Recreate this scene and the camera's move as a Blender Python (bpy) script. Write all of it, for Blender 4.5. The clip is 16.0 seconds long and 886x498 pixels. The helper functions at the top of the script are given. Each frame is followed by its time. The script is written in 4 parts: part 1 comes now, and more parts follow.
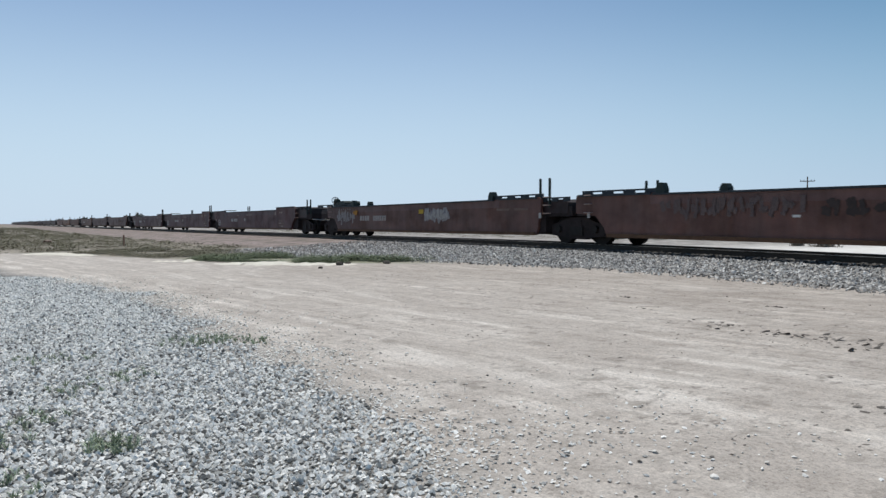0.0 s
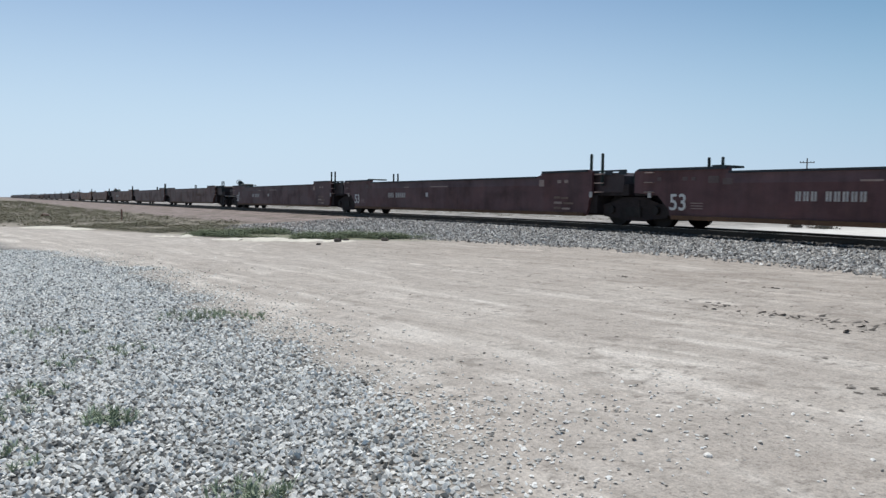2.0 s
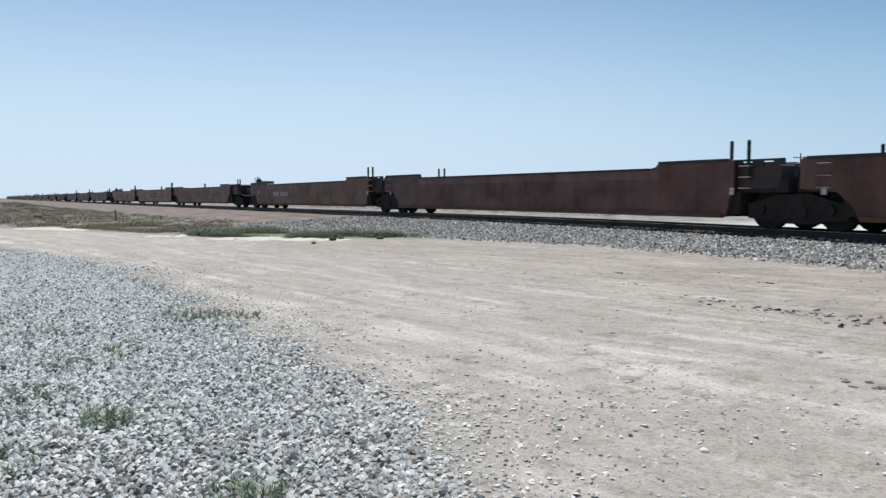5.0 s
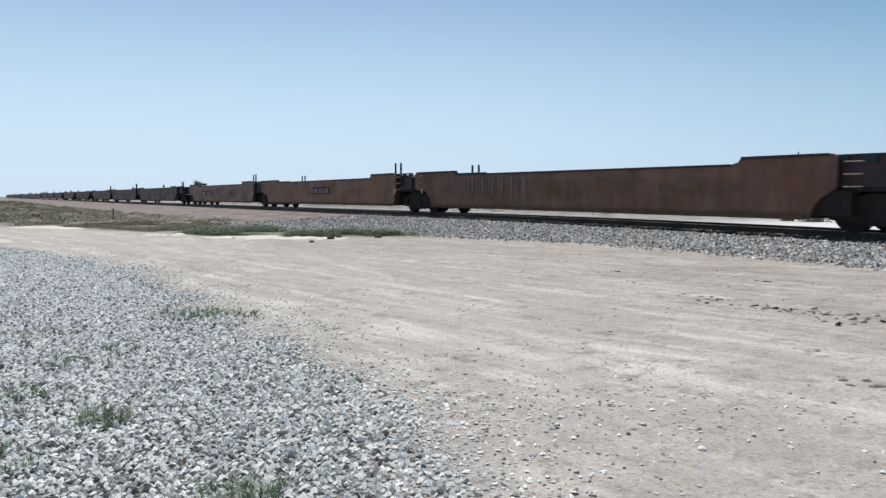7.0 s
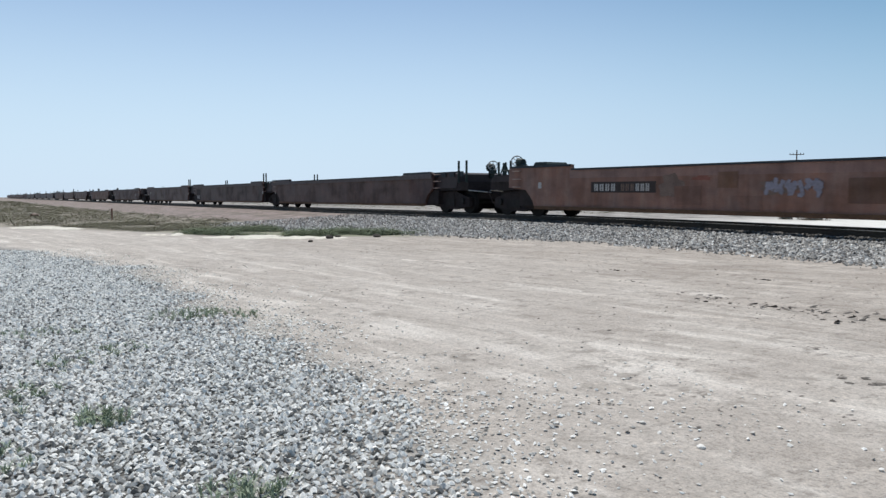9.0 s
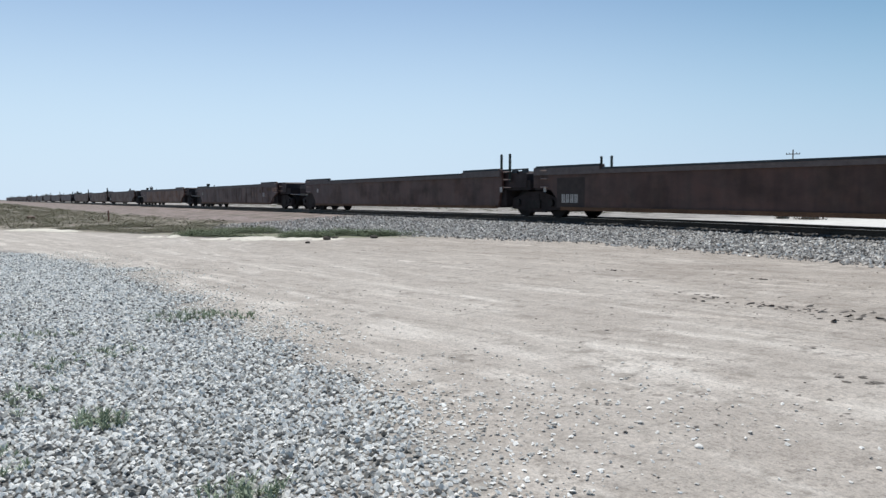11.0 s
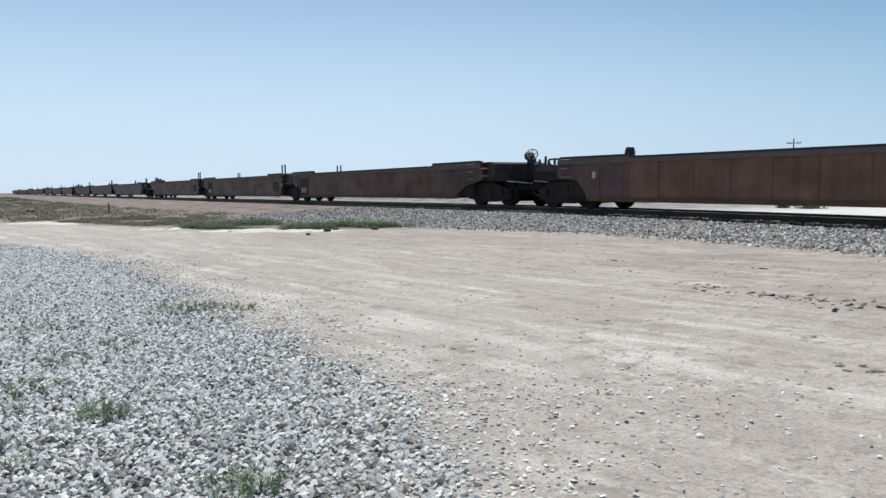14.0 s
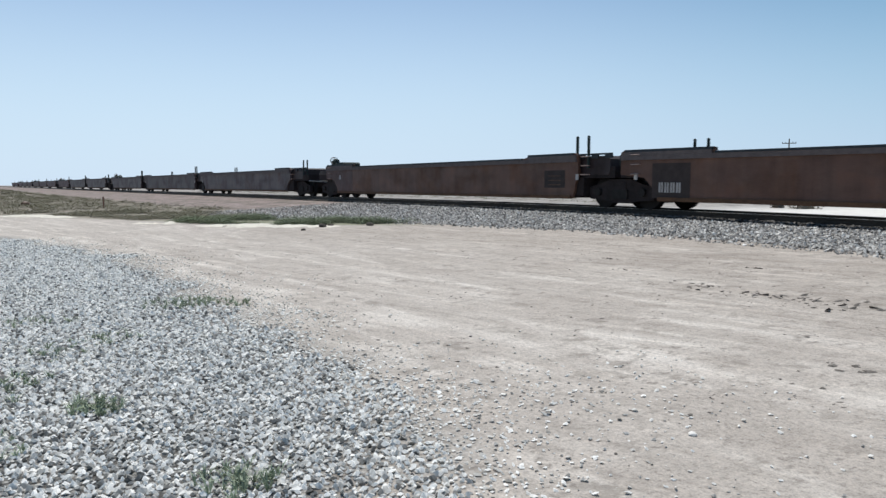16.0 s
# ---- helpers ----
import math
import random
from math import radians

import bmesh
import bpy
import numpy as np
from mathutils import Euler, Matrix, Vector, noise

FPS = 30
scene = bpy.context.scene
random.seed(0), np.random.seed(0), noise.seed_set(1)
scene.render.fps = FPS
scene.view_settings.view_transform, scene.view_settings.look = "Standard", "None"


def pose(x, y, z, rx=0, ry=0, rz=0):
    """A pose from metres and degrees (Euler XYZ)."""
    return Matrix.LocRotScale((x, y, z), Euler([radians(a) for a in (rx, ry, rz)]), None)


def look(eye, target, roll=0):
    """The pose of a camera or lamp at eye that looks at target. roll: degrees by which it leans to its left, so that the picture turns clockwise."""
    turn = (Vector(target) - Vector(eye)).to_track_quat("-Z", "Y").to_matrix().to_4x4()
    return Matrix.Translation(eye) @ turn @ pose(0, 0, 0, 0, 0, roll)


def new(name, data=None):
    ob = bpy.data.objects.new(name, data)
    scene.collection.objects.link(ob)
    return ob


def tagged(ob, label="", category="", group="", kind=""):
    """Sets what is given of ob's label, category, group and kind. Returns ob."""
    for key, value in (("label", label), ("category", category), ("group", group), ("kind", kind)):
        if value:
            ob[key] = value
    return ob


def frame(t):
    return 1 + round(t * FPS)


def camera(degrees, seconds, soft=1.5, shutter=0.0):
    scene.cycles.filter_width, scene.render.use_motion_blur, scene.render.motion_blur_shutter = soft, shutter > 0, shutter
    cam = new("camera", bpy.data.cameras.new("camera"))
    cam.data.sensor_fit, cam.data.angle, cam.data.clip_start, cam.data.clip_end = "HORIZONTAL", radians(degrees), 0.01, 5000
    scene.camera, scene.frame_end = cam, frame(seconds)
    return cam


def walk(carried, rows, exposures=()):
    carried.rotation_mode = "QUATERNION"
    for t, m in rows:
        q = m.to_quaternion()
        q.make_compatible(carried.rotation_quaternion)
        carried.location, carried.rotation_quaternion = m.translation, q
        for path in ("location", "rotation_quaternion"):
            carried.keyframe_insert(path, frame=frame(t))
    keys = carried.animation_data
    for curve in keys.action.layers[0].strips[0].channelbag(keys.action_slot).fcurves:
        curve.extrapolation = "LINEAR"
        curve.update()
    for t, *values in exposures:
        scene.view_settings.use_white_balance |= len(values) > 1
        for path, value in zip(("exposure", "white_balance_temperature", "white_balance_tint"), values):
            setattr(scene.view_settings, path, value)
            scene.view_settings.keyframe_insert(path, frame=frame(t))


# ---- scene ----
EYE = (0.0, 0.0, 1.2)


def aim(heading, tilt, lean):
    """Pose of the hand-held camera: heading in degrees from -x towards +y, tilt upwards, lean to the left."""
    h, p = radians(heading), radians(tilt)
    way = Vector((-math.cos(h) * math.cos(p), math.sin(h) * math.cos(p), math.sin(p)))
    return look(EYE, Vector(EYE) + way, lean)


cam = camera(60.3, 16.0, soft=1.4, shutter=0.06)
PATH = [
    (0.0, 30.73, -1.85, 0.08), (0.5, 30.75, -1.87, 0.22), (1.0, 30.83, -1.87, -0.04), (1.3, 30.83, -2.24, 0.05), (1.5, 30.84, -2.90, 0.46),
    (2.0, 30.88, -3.52, 0.69), (2.5, 30.96, -3.38, 0.55), (3.0, 31.05, -3.61, 0.20), (3.5, 31.11, -3.70, 0.16),
    (4.0, 31.17, -3.62, 0.17), (5.2, 31.26, -3.70, 0.25), (6.5, 31.36, -3.77, 0.32), (7.0, 31.39, -3.79, 0.23), (7.5, 31.46, -3.78, 0.18),
    (8.0, 31.43, -3.78, 0.11), (8.5, 31.43, -3.84, 0.10), (9.0, 31.47, -3.85, 0.08), (10.2, 31.60, -3.82, -0.10), (11.5, 31.75, -3.78, -0.20),
    (12.0, 31.75, -3.86, -0.38), (12.5, 31.69, -3.97, -0.07), (13.0, 31.68, -4.10, -0.29), (13.5, 31.65, -4.26, -0.41),
    (14.0, 31.63, -4.46, -0.44), (14.5, 31.66, -4.60, -0.44), (15.0, 31.71, -4.64, -0.30), (15.5, 31.80, -4.71, -0.26),
    (16.0, 31.99, -4.71, 0.12)]
EXPOSURES = [(0.0, -0.02, 6400, 8), (1.5, -0.03, 6400, 8), (2.2, 0.06, 6400, 8), (3.0, 0.10, 6400, 8), (16.0, 0.12, 6400, 8)]
walk(cam, [(t, aim(a, b, c)) for t, a, b, c in PATH], EXPOSURES)

# ---- light ----
SUN_UP, SUN_SIDE = 66.0, 14.0   # degrees above the horizon; degrees from the line of the track, behind the train
sun_from = Vector((-math.cos(radians(SUN_UP)) * math.cos(radians(SUN_SIDE)),
                   math.cos(radians(SUN_UP)) * math.sin(radians(SUN_SIDE)), math.sin(radians(SUN_UP))))
world = bpy.data.worlds.new("sky")
scene.world = world
world.use_nodes = True
wn = world.node_tree.nodes
sky = wn.new("ShaderNodeTexSky")
sky.sky_type = "NISHITA"
sky.sun_disc = False
sky.sun_elevation = radians(SUN_UP)
sky.sun_rotation = math.atan2(sun_from.x, sun_from.y)
sky.altitude, sky.air_density, sky.dust_density, sky.ozone_density = 200, 1.0, 0.25, 1.0
wl = world.node_tree.links
dirn = wn.new("ShaderNodeTexCoord")
split = wn.new("ShaderNodeSeparateXYZ")
wl.new(dirn.outputs["Generated"], split.inputs[0])
haze = wn.new("ShaderNodeValToRGB")   # pale haze low over the horizon
haze.color_ramp.interpolation = "EASE"
haze.color_ramp.elements[0].position, haze.color_ramp.elements[0].color = 0.0, (0.9, 0.9, 0.9, 1)
haze.color_ramp.elements[1].position, haze.color_ramp.elements[1].color = 0.33, (0.0, 0.0, 0.0, 1)
wl.new(split.outputs[2], haze.inputs[0])
blend = wn.new("ShaderNodeMix")
blend.data_type = "RGBA"
wl.new(haze.outputs[0], blend.inputs[0])
wl.new(sky.outputs[0], blend.inputs[6])
glow = wn.new("ShaderNodeMapRange")   # the haze is brighter on the sun's side
glow.interpolation_type = "SMOOTHSTEP"
glow.inputs["From Min"].default_value, glow.inputs["From Max"].default_value = -0.25, -1.1
wl.new(split.outputs[0], glow.inputs["Value"])
tone = wn.new("ShaderNodeMix")
tone.data_type = "RGBA"
tone.inputs[6].default_value, tone.inputs[7].default_value = (4.4, 5.88, 7.8, 1), (5.85, 7.25, 8.95, 1)
wl.new(glow.outputs[0], tone.inputs[0])
wl.new(tone.outputs[2], blend.inputs[7])
side = wn.new("ShaderNodeMapRange")   # deeper, greener blue away from the sun
side.interpolation_type = "SMOOTHSTEP"
side.inputs["From Min"].default_value, side.inputs["From Max"].default_value = -0.88, -0.3
wl.new(split.outputs[0], side.inputs["Value"])
high = wn.new("ShaderNodeMapRange")
high.inputs["From Min"].default_value, high.inputs["From Max"].default_value = 0.03, 0.26
wl.new(split.outputs[2], high.inputs["Value"])
both = wn.new("ShaderNodeMath")
both.operation = "MULTIPLY"
wl.new(side.outputs[0], both.inputs[0])
wl.new(high.outputs[0], both.inputs[1])
deep = wn.new("ShaderNodeMix")
deep.data_type, deep.blend_type = "RGBA", "MULTIPLY"
deep.inputs[7].default_value = (0.58, 0.79, 0.84, 1)
wl.new(both.outputs[0], deep.inputs[0])
wl.new(blend.outputs[2], deep.inputs[6])
wl.new(deep.outputs[2], wn["Background"].inputs[0])
wn["Background"].inputs[1].default_value = 0.098
sun = new("sun", bpy.data.lights.new("sun", "SUN"))
sun.data.energy, sun.data.angle, sun.data.color = 3.4, radians(0.53), (1.0, 0.95, 0.88)
sun.matrix_world = look(sun_from * 50, (0, 0, 0))

# ---- materials ----


def nodes_of(name):
    m = bpy.data.materials.new(name)
    m.use_nodes = True
    t = m.node_tree
    return m, t.nodes, t.links, t.nodes["Principled BSDF"]


def noise_node(n, l, vec, scale, detail=4.0, rough=0.55):
    q = n.new("ShaderNodeTexNoise")
    q.inputs["Scale"].default_value, q.inputs["Detail"].default_value, q.inputs["Roughness"].default_value = scale, detail, rough
    l.new(vec, q.inputs["Vector"])
    return q


def ramp_node(n, l, fac, stops):
    r = n.new("ShaderNodeValToRGB")
    e = r.color_ramp.elements
    while len(e) < len(stops):
        e.new(0.5)
    for k, (p, c) in zip(e, stops):
        k.position = p
        k.color = (*c, 1) if len(c) == 3 else c
    l.new(fac, r.inputs[0])
    return r


def mix_node(n, l, fac, a, b, mode="MIX"):
    q = n.new("ShaderNodeMix")
    q.data_type, q.blend_type = "RGBA", mode
    for i, s in ((0, fac), (6, a), (7, b)):
        if isinstance(s, (int, float)):
            q.inputs[i].default_value = s
        elif isinstance(s, tuple):
            q.inputs[i].default_value = (*s, 1)
        else:
            l.new(s, q.inputs[i])
    return q.outputs[2]


def math_node(n, l, op, a, b=0.0, clamp=False):
    q = n.new("ShaderNodeMath")
    q.operation, q.use_clamp = op, clamp
    for i, s in enumerate((a, b)):
        if isinstance(s, (int, float)):
            q.inputs[i].default_value = s
        else:
            l.new(s, q.inputs[i])
    return q.outputs[0]


def coords(n, l, scale=(1, 1, 1), turn=0.0, kind="Object"):
    tc = n.new("ShaderNodeTexCoord")
    mp = n.new("ShaderNodeMapping")
    mp.inputs["Scale"].default_value = scale
    mp.inputs["Rotation"].default_value = (0, 0, turn)
    l.new(tc.outputs[kind], mp.inputs["Vector"])
    return mp.outputs[0]


def bump_node(n, l, height, strength, dist, bsdf):
    b = n.new("ShaderNodeBump")
    b.inputs["Strength"].default_value, b.inputs["Distance"].default_value = strength, dist
    l.new(height, b.inputs["Height"])
    l.new(b.outputs[0], bsdf.inputs["Normal"])


def paint(name, base, rust=(0.10, 0.045, 0.025), dust=(0.32, 0.27, 0.22), rust_at=0.55, dust_amount=0.25, rough=0.54, metal=0.0):
    """Weathered paint on steel: rust patches, dust streaks running down, fine grain."""
    m, n, l, b = nodes_of(name)
    v = coords(n, l)
    geo = n.new("ShaderNodeObjectInfo")
    big = noise_node(n, l, v, 0.9, 5)
    patch = ramp_node(n, l, big.outputs[0], [(rust_at - 0.06, (0, 0, 0)), (rust_at + 0.16, (1, 1, 1))])
    c1 = mix_node(n, l, patch.outputs[0], base, rust)
    streak = noise_node(n, l, coords(n, l, (1.6, 1.6, 0.5)), 1.1, 6, 0.6)
    st = ramp_node(n, l, streak.outputs[0], [(0.45, (0, 0, 0)), (0.8, (1, 1, 1))])
    c2 = mix_node(n, l, math_node(n, l, "MULTIPLY", st.outputs[0], dust_amount), c1, dust)
    run = noise_node(n, l, coords(n, l, (2.6, 2.6, 0.22)), 1.3, 5, 0.65)
    c2 = mix_node(n, l, 0.45, c2, ramp_node(n, l, run.outputs[0], [(0.34, (0.6, 0.58, 0.56)), (0.52, (1, 1, 1)), (0.72, (1.22, 1.14, 1.08))]).outputs[0], "MULTIPLY")
    blotch = noise_node(n, l, coords(n, l, (0.45, 0.5, 0.9)), 1.5, 5, 0.6)
    c2 = mix_node(n, l, 0.7, c2, ramp_node(n, l, blotch.outputs[0], [(0.3, (0.56, 0.54, 0.53)), (0.5, (1, 1, 1)), (0.72, (1.4, 1.24, 1.12))]).outputs[0], "MULTIPLY")
    fine = noise_node(n, l, v, 38, 4, 0.7)
    c3 = mix_node(n, l, 0.35, c2, ramp_node(n, l, fine.outputs[0], [(0.3, (0.55, 0.55, 0.55)), (0.7, (1.25, 1.2, 1.15))]).outputs[0], "MULTIPLY")
    hue = n.new("ShaderNodeHueSaturation")
    l.new(c3, hue.inputs["Color"])
    l.new(math_node(n, l, "ADD", math_node(n, l, "MULTIPLY", geo.outputs["Random"], 0.3), 0.85), hue.inputs["Value"])
    l.new(hue.outputs[0], b.inputs["Base Color"])
    b.inputs["Metallic"].default_value = metal
    l.new(math_node(n, l, "ADD", math_node(n, l, "MULTIPLY", patch.outputs[0], 0.25), rough), b.inputs["Roughness"])
    b.inputs["Specular IOR Level"].default_value = 0.32
    bump_node(n, l, fine.outputs[0], 0.25, 0.01, b)
    return m


def dull(name, base, rough=0.8, var=0.35, scale=6.0, metal=0.0, gloss=0.3):
    m, n, l, b = nodes_of(name)
    v = coords(n, l)
    a = noise_node(n, l, v, scale, 5)
    f = noise_node(n, l, v, scale * 9, 3)
    lo, hi = tuple(c * (1 - var) for c in base), tuple(min(1, c * (1 + var)) for c in base)
    c = mix_node(n, l, 0.5, ramp_node(n, l, a.outputs[0], [(0.3, lo), (0.7, hi)]).outputs[0], ramp_node(n, l, f.outputs[0], [(0.3, lo), (0.7, hi)]).outputs[0])
    l.new(c, b.inputs["Base Color"])
    b.inputs["Roughness"].default_value, b.inputs["Metallic"].default_value = rough, metal
    b.inputs["Specular IOR Level"].default_value = gloss
    bump_node(n, l, f.outputs[0], 0.3, 0.01, b)
    return m


def stone_material(name, dark, light, tint, at=(0.35, 0.8)):
    """Loose stones: every stone its own grey."""
    m, n, l, b = nodes_of(name)
    geo = n.new("ShaderNodeNewGeometry")
    r = ramp_node(n, l, geo.outputs["Random Per Island"], [(0.0, dark), (at[0], tuple((a + c) / 2 for a, c in zip(dark, light))), (at[1], light), (1.0, tint)])
    f = noise_node(n, l, coords(n, l), 60, 3)
    c = mix_node(n, l, 0.5, r.outputs[0], ramp_node(n, l, f.outputs[0], [(0.3, (0.6, 0.6, 0.6)), (0.7, (1.2, 1.2, 1.2))]).outputs[0], "MULTIPLY")
    l.new(c, b.inputs["Base Color"])
    b.inputs["Roughness"].default_value = 0.85
    return m


def ground_material():
    """Dry dirt with wheel streaks; a bed of crushed stone in one corner; scrub soil further off."""
    m, n, l, b = nodes_of("dry_ground")
    v = coords(n, l)
    sep = n.new("ShaderNodeSeparateXYZ")
    l.new(v, sep.inputs[0])
    x, y = sep.outputs[0], sep.outputs[1]
    warp = noise_node(n, l, v, 0.5, 3)
    big = noise_node(n, l, v, 0.22, 5)
    mid = noise_node(n, l, v, 1.7, 6, 0.62)
    patch = noise_node(n, l, coords(n, l, (1.35, 0.95, 1.0), radians(-30)), 4.6, 6, 0.72)
    fine = noise_node(n, l, v, 30, 5, 0.75)
    grit = noise_node(n, l, v, 95, 3, 0.7)
    streak = n.new("ShaderNodeTexNoise")
    streak.inputs["Scale"].default_value, streak.inputs["Detail"].default_value, streak.inputs["Roughness"].default_value = 0.8, 7, 0.6
    streak.inputs["Distortion"].default_value = 0.9
    l.new(coords(n, l, (0.5, 1.25, 1.0), radians(-24)), streak.inputs["Vector"])
    dirt = mix_node(n, l, 0.5, ramp_node(n, l, big.outputs[0], [(0.3, (0.39, 0.35, 0.305)), (0.7, (0.52, 0.48, 0.43))]).outputs[0],
                    ramp_node(n, l, mid.outputs[0], [(0.3, (0.34, 0.30, 0.26)), (0.72, (0.57, 0.525, 0.47))]).outputs[0])
    dirt = mix_node(n, l, 0.55, dirt, ramp_node(n, l, patch.outputs[0], [(0.28, (0.5, 0.485, 0.47)), (0.48, (1, 1, 1)), (0.75, (1.18, 1.18, 1.18))]).outputs[0], "MULTIPLY")
    pale = ramp_node(n, l, streak.outputs[0], [(0.46, (0, 0, 0)), (0.66, (1, 1, 1))])
    dirt = mix_node(n, l, math_node(n, l, "MULTIPLY", pale.outputs[0], 0.4), dirt, (0.64, 0.60, 0.54))
    thin = noise_node(n, l, coords(n, l, (0.42, 3.6, 1.0)), 0.9, 6, 0.62)
    lines = ramp_node(n, l, thin.outputs[0], [(0.53, (0, 0, 0)), (0.64, (1, 1, 1))])
    gate = math_node(n, l, "MULTIPLY", math_node(n, l, "SUBTRACT", streak.outputs[0], 0.4), 5.0, True)
    dirt = mix_node(n, l, math_node(n, l, "MULTIPLY", math_node(n, l, "MULTIPLY", lines.outputs[0], gate), 0.7), dirt, (0.70, 0.66, 0.60))
    # undisturbed browner soil towards the embankment
    calm = math_node(n, l, "MULTIPLY", math_node(n, l, "SUBTRACT", math_node(n, l, "ADD", y, math_node(n, l, "MULTIPLY", warp.outputs[0], 2.0)), 6.5), 0.25, True)
    dirt = mix_node(n, l, math_node(n, l, "MULTIPLY", calm, 0.8), dirt, (0.86, 0.84, 0.82), "MULTIPLY")
    # worn wheel tracks that bend across the lot, broken by loose dirt
    sway = math_node(n, l, "MULTIPLY", math_node(n, l, "SUBTRACT", warp.outputs[0], 0.5), 0.5)
    past = math_node(n, l, "ADD", x, 9.0)
    turn_in = math_node(n, l, "MAXIMUM", past, 0.0)
    way = math_node(n, l, "ADD", math_node(n, l, "MULTIPLY", past, 0.15), math_node(n, l, "MULTIPLY", math_node(n, l, "MULTIPLY", turn_in, turn_in), 0.0136))
    across = math_node(n, l, "ADD", math_node(n, l, "SUBTRACT", y, way), sway)
    for off, wide, power in ((2.75, 0.3, 0.6), (2.35, 0.1, 0.35), (3.45, 0.2, 0.55), (3.8, 0.08, 0.4), (4.4, 0.2, 0.4), (4.9, 0.12, 0.4), (6.2, 0.3, 0.25), (1.6, 0.15, 0.25)):
        d = math_node(n, l, "ABSOLUTE", math_node(n, l, "SUBTRACT", across, off))
        d = math_node(n, l, "SUBTRACT", 1.0, math_node(n, l, "MULTIPLY", d, 1 / wide), True)
        d = math_node(n, l, "MULTIPLY", d, math_node(n, l, "MULTIPLY", math_node(n, l, "SUBTRACT", streak.outputs[0], 0.38), 4.5, True))
        dirt = mix_node(n, l, math_node(n, l, "MULTIPLY", d, power), dirt, (0.76, 0.72, 0.655))
    # thin tyre lines, pale and dark, along the same way
    lay = n.new("ShaderNodeCombineXYZ")
    l.new(math_node(n, l, "MULTIPLY", x, 0.3), lay.inputs[0])
    l.new(math_node(n, l, "MULTIPLY", across, 3.0), lay.inputs[1])
    tyre = noise_node(n, l, lay.outputs[0], 1.5, 6, 0.62)
    ty = ramp_node(n, l, tyre.outputs[0], [(0.34, (0.72, 0.70, 0.68)), (0.46, (1, 1, 1)), (0.55, (1, 1, 1)), (0.66, (1.3, 1.3, 1.29))])
    dirt = mix_node(n, l, 0.5, dirt, ty.outputs[0], "MULTIPLY")
    short = n.new("ShaderNodeCombineXYZ")
    l.new(math_node(n, l, "MULTIPLY", x, 0.9), short.inputs[0])
    l.new(math_node(n, l, "MULTIPLY", across, 2.6), short.inputs[1])
    dash = noise_node(n, l, short.outputs[0], 2.2, 4, 0.6)
    ds = ramp_node(n, l, dash.outputs[0], [(0.62, (0, 0, 0)), (0.7, (1, 1, 1))])
    off_side = math_node(n, l, "MULTIPLY", math_node(n, l, "SUBTRACT", y, 3.5), 0.3, True)
    dirt = mix_node(n, l, math_node(n, l, "MULTIPLY", math_node(n, l, "MULTIPLY", ds.outputs[0], off_side), 0.75), dirt, (0.215, 0.19, 0.16))
    # dark flecks: scuffs and bits of earth, in loose drifts
    fleck = noise_node(n, l, coords(n, l, (1.3, 0.8, 1.0), radians(-31)), 8.0, 4, 0.62)
    where = math_node(n, l, "MULTIPLY", math_node(n, l, "SUBTRACT", mid.outputs[0], 0.42), 5.0, True)
    fl = ramp_node(n, l, fleck.outputs[0], [(0.545, (0, 0, 0)), (0.66, (1, 1, 1))])
    dirt = mix_node(n, l, math_node(n, l, "MULTIPLY", math_node(n, l, "MULTIPLY", fl.outputs[0], where), 0.8), dirt, (0.20, 0.175, 0.15))
    dirt = mix_node(n, l, 0.85, dirt, ramp_node(n, l, fine.outputs[0], [(0.28, (0.42, 0.40, 0.38)), (0.48, (1, 1, 1)), (0.75, (1.32, 1.31, 1.29))]).outputs[0], "MULTIPLY")
    dirt = mix_node(n, l, 0.7, dirt, ramp_node(n, l, grit.outputs[0], [(0.3, (0.62, 0.6, 0.58)), (0.5, (1, 1, 1)), (0.72, (1.25, 1.24, 1.22))]).outputs[0], "MULTIPLY")
    scuff = noise_node(n, l, coords(n, l, (1.2, 0.9, 1.0)), 3.4, 6, 0.66)
    sc = ramp_node(n, l, scuff.outputs[0], [(0.53, (0, 0, 0)), (0.62, (1, 1, 1))])
    gate2 = math_node(n, l, "MULTIPLY", math_node(n, l, "SUBTRACT", thin.outputs[0], 0.42), 6.0, True)
    dirt = mix_node(n, l, math_node(n, l, "MULTIPLY", math_node(n, l, "MULTIPLY", sc.outputs[0], gate2), 0.7), dirt, (0.26, 0.23, 0.195))
    dirt = mix_node(n, l, 1.0, dirt, (1.06, 1.035, 1.03), "MULTIPLY")
    # the stone bed: inside the wavy edge of the gravel
    wob = noise_node(n, l, v, 0.9, 5)
    edge = math_node(n, l, "SUBTRACT", 2.0, y)
    edge = math_node(n, l, "ADD", edge, math_node(n, l, "MULTIPLY", math_node(n, l, "SUBTRACT", wob.outputs[0], 0.5), 1.2))
    near = math_node(n, l, "MULTIPLY", math_node(n, l, "MAXIMUM", math_node(n, l, "ADD", x, 4.8), 0.0), 0.2)
    away = math_node(n, l, "MULTIPLY", math_node(n, l, "MAXIMUM", math_node(n, l, "SUBTRACT", math_node(n, l, "MULTIPLY", x, -1.0), 13.5), 0.0), 0.2)
    close = math_node(n, l, "MULTIPLY", math_node(n, l, "MAXIMUM", math_node(n, l, "ADD", x, 2.9), 0.0), 0.8)
    edge = math_node(n, l, "SUBTRACT", math_node(n, l, "SUBTRACT", math_node(n, l, "SUBTRACT", edge, near), away), close)
    bed = math_node(n, l, "ADD", math_node(n, l, "MULTIPLY", edge, 1.1), 0.5, True)
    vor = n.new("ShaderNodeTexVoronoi")
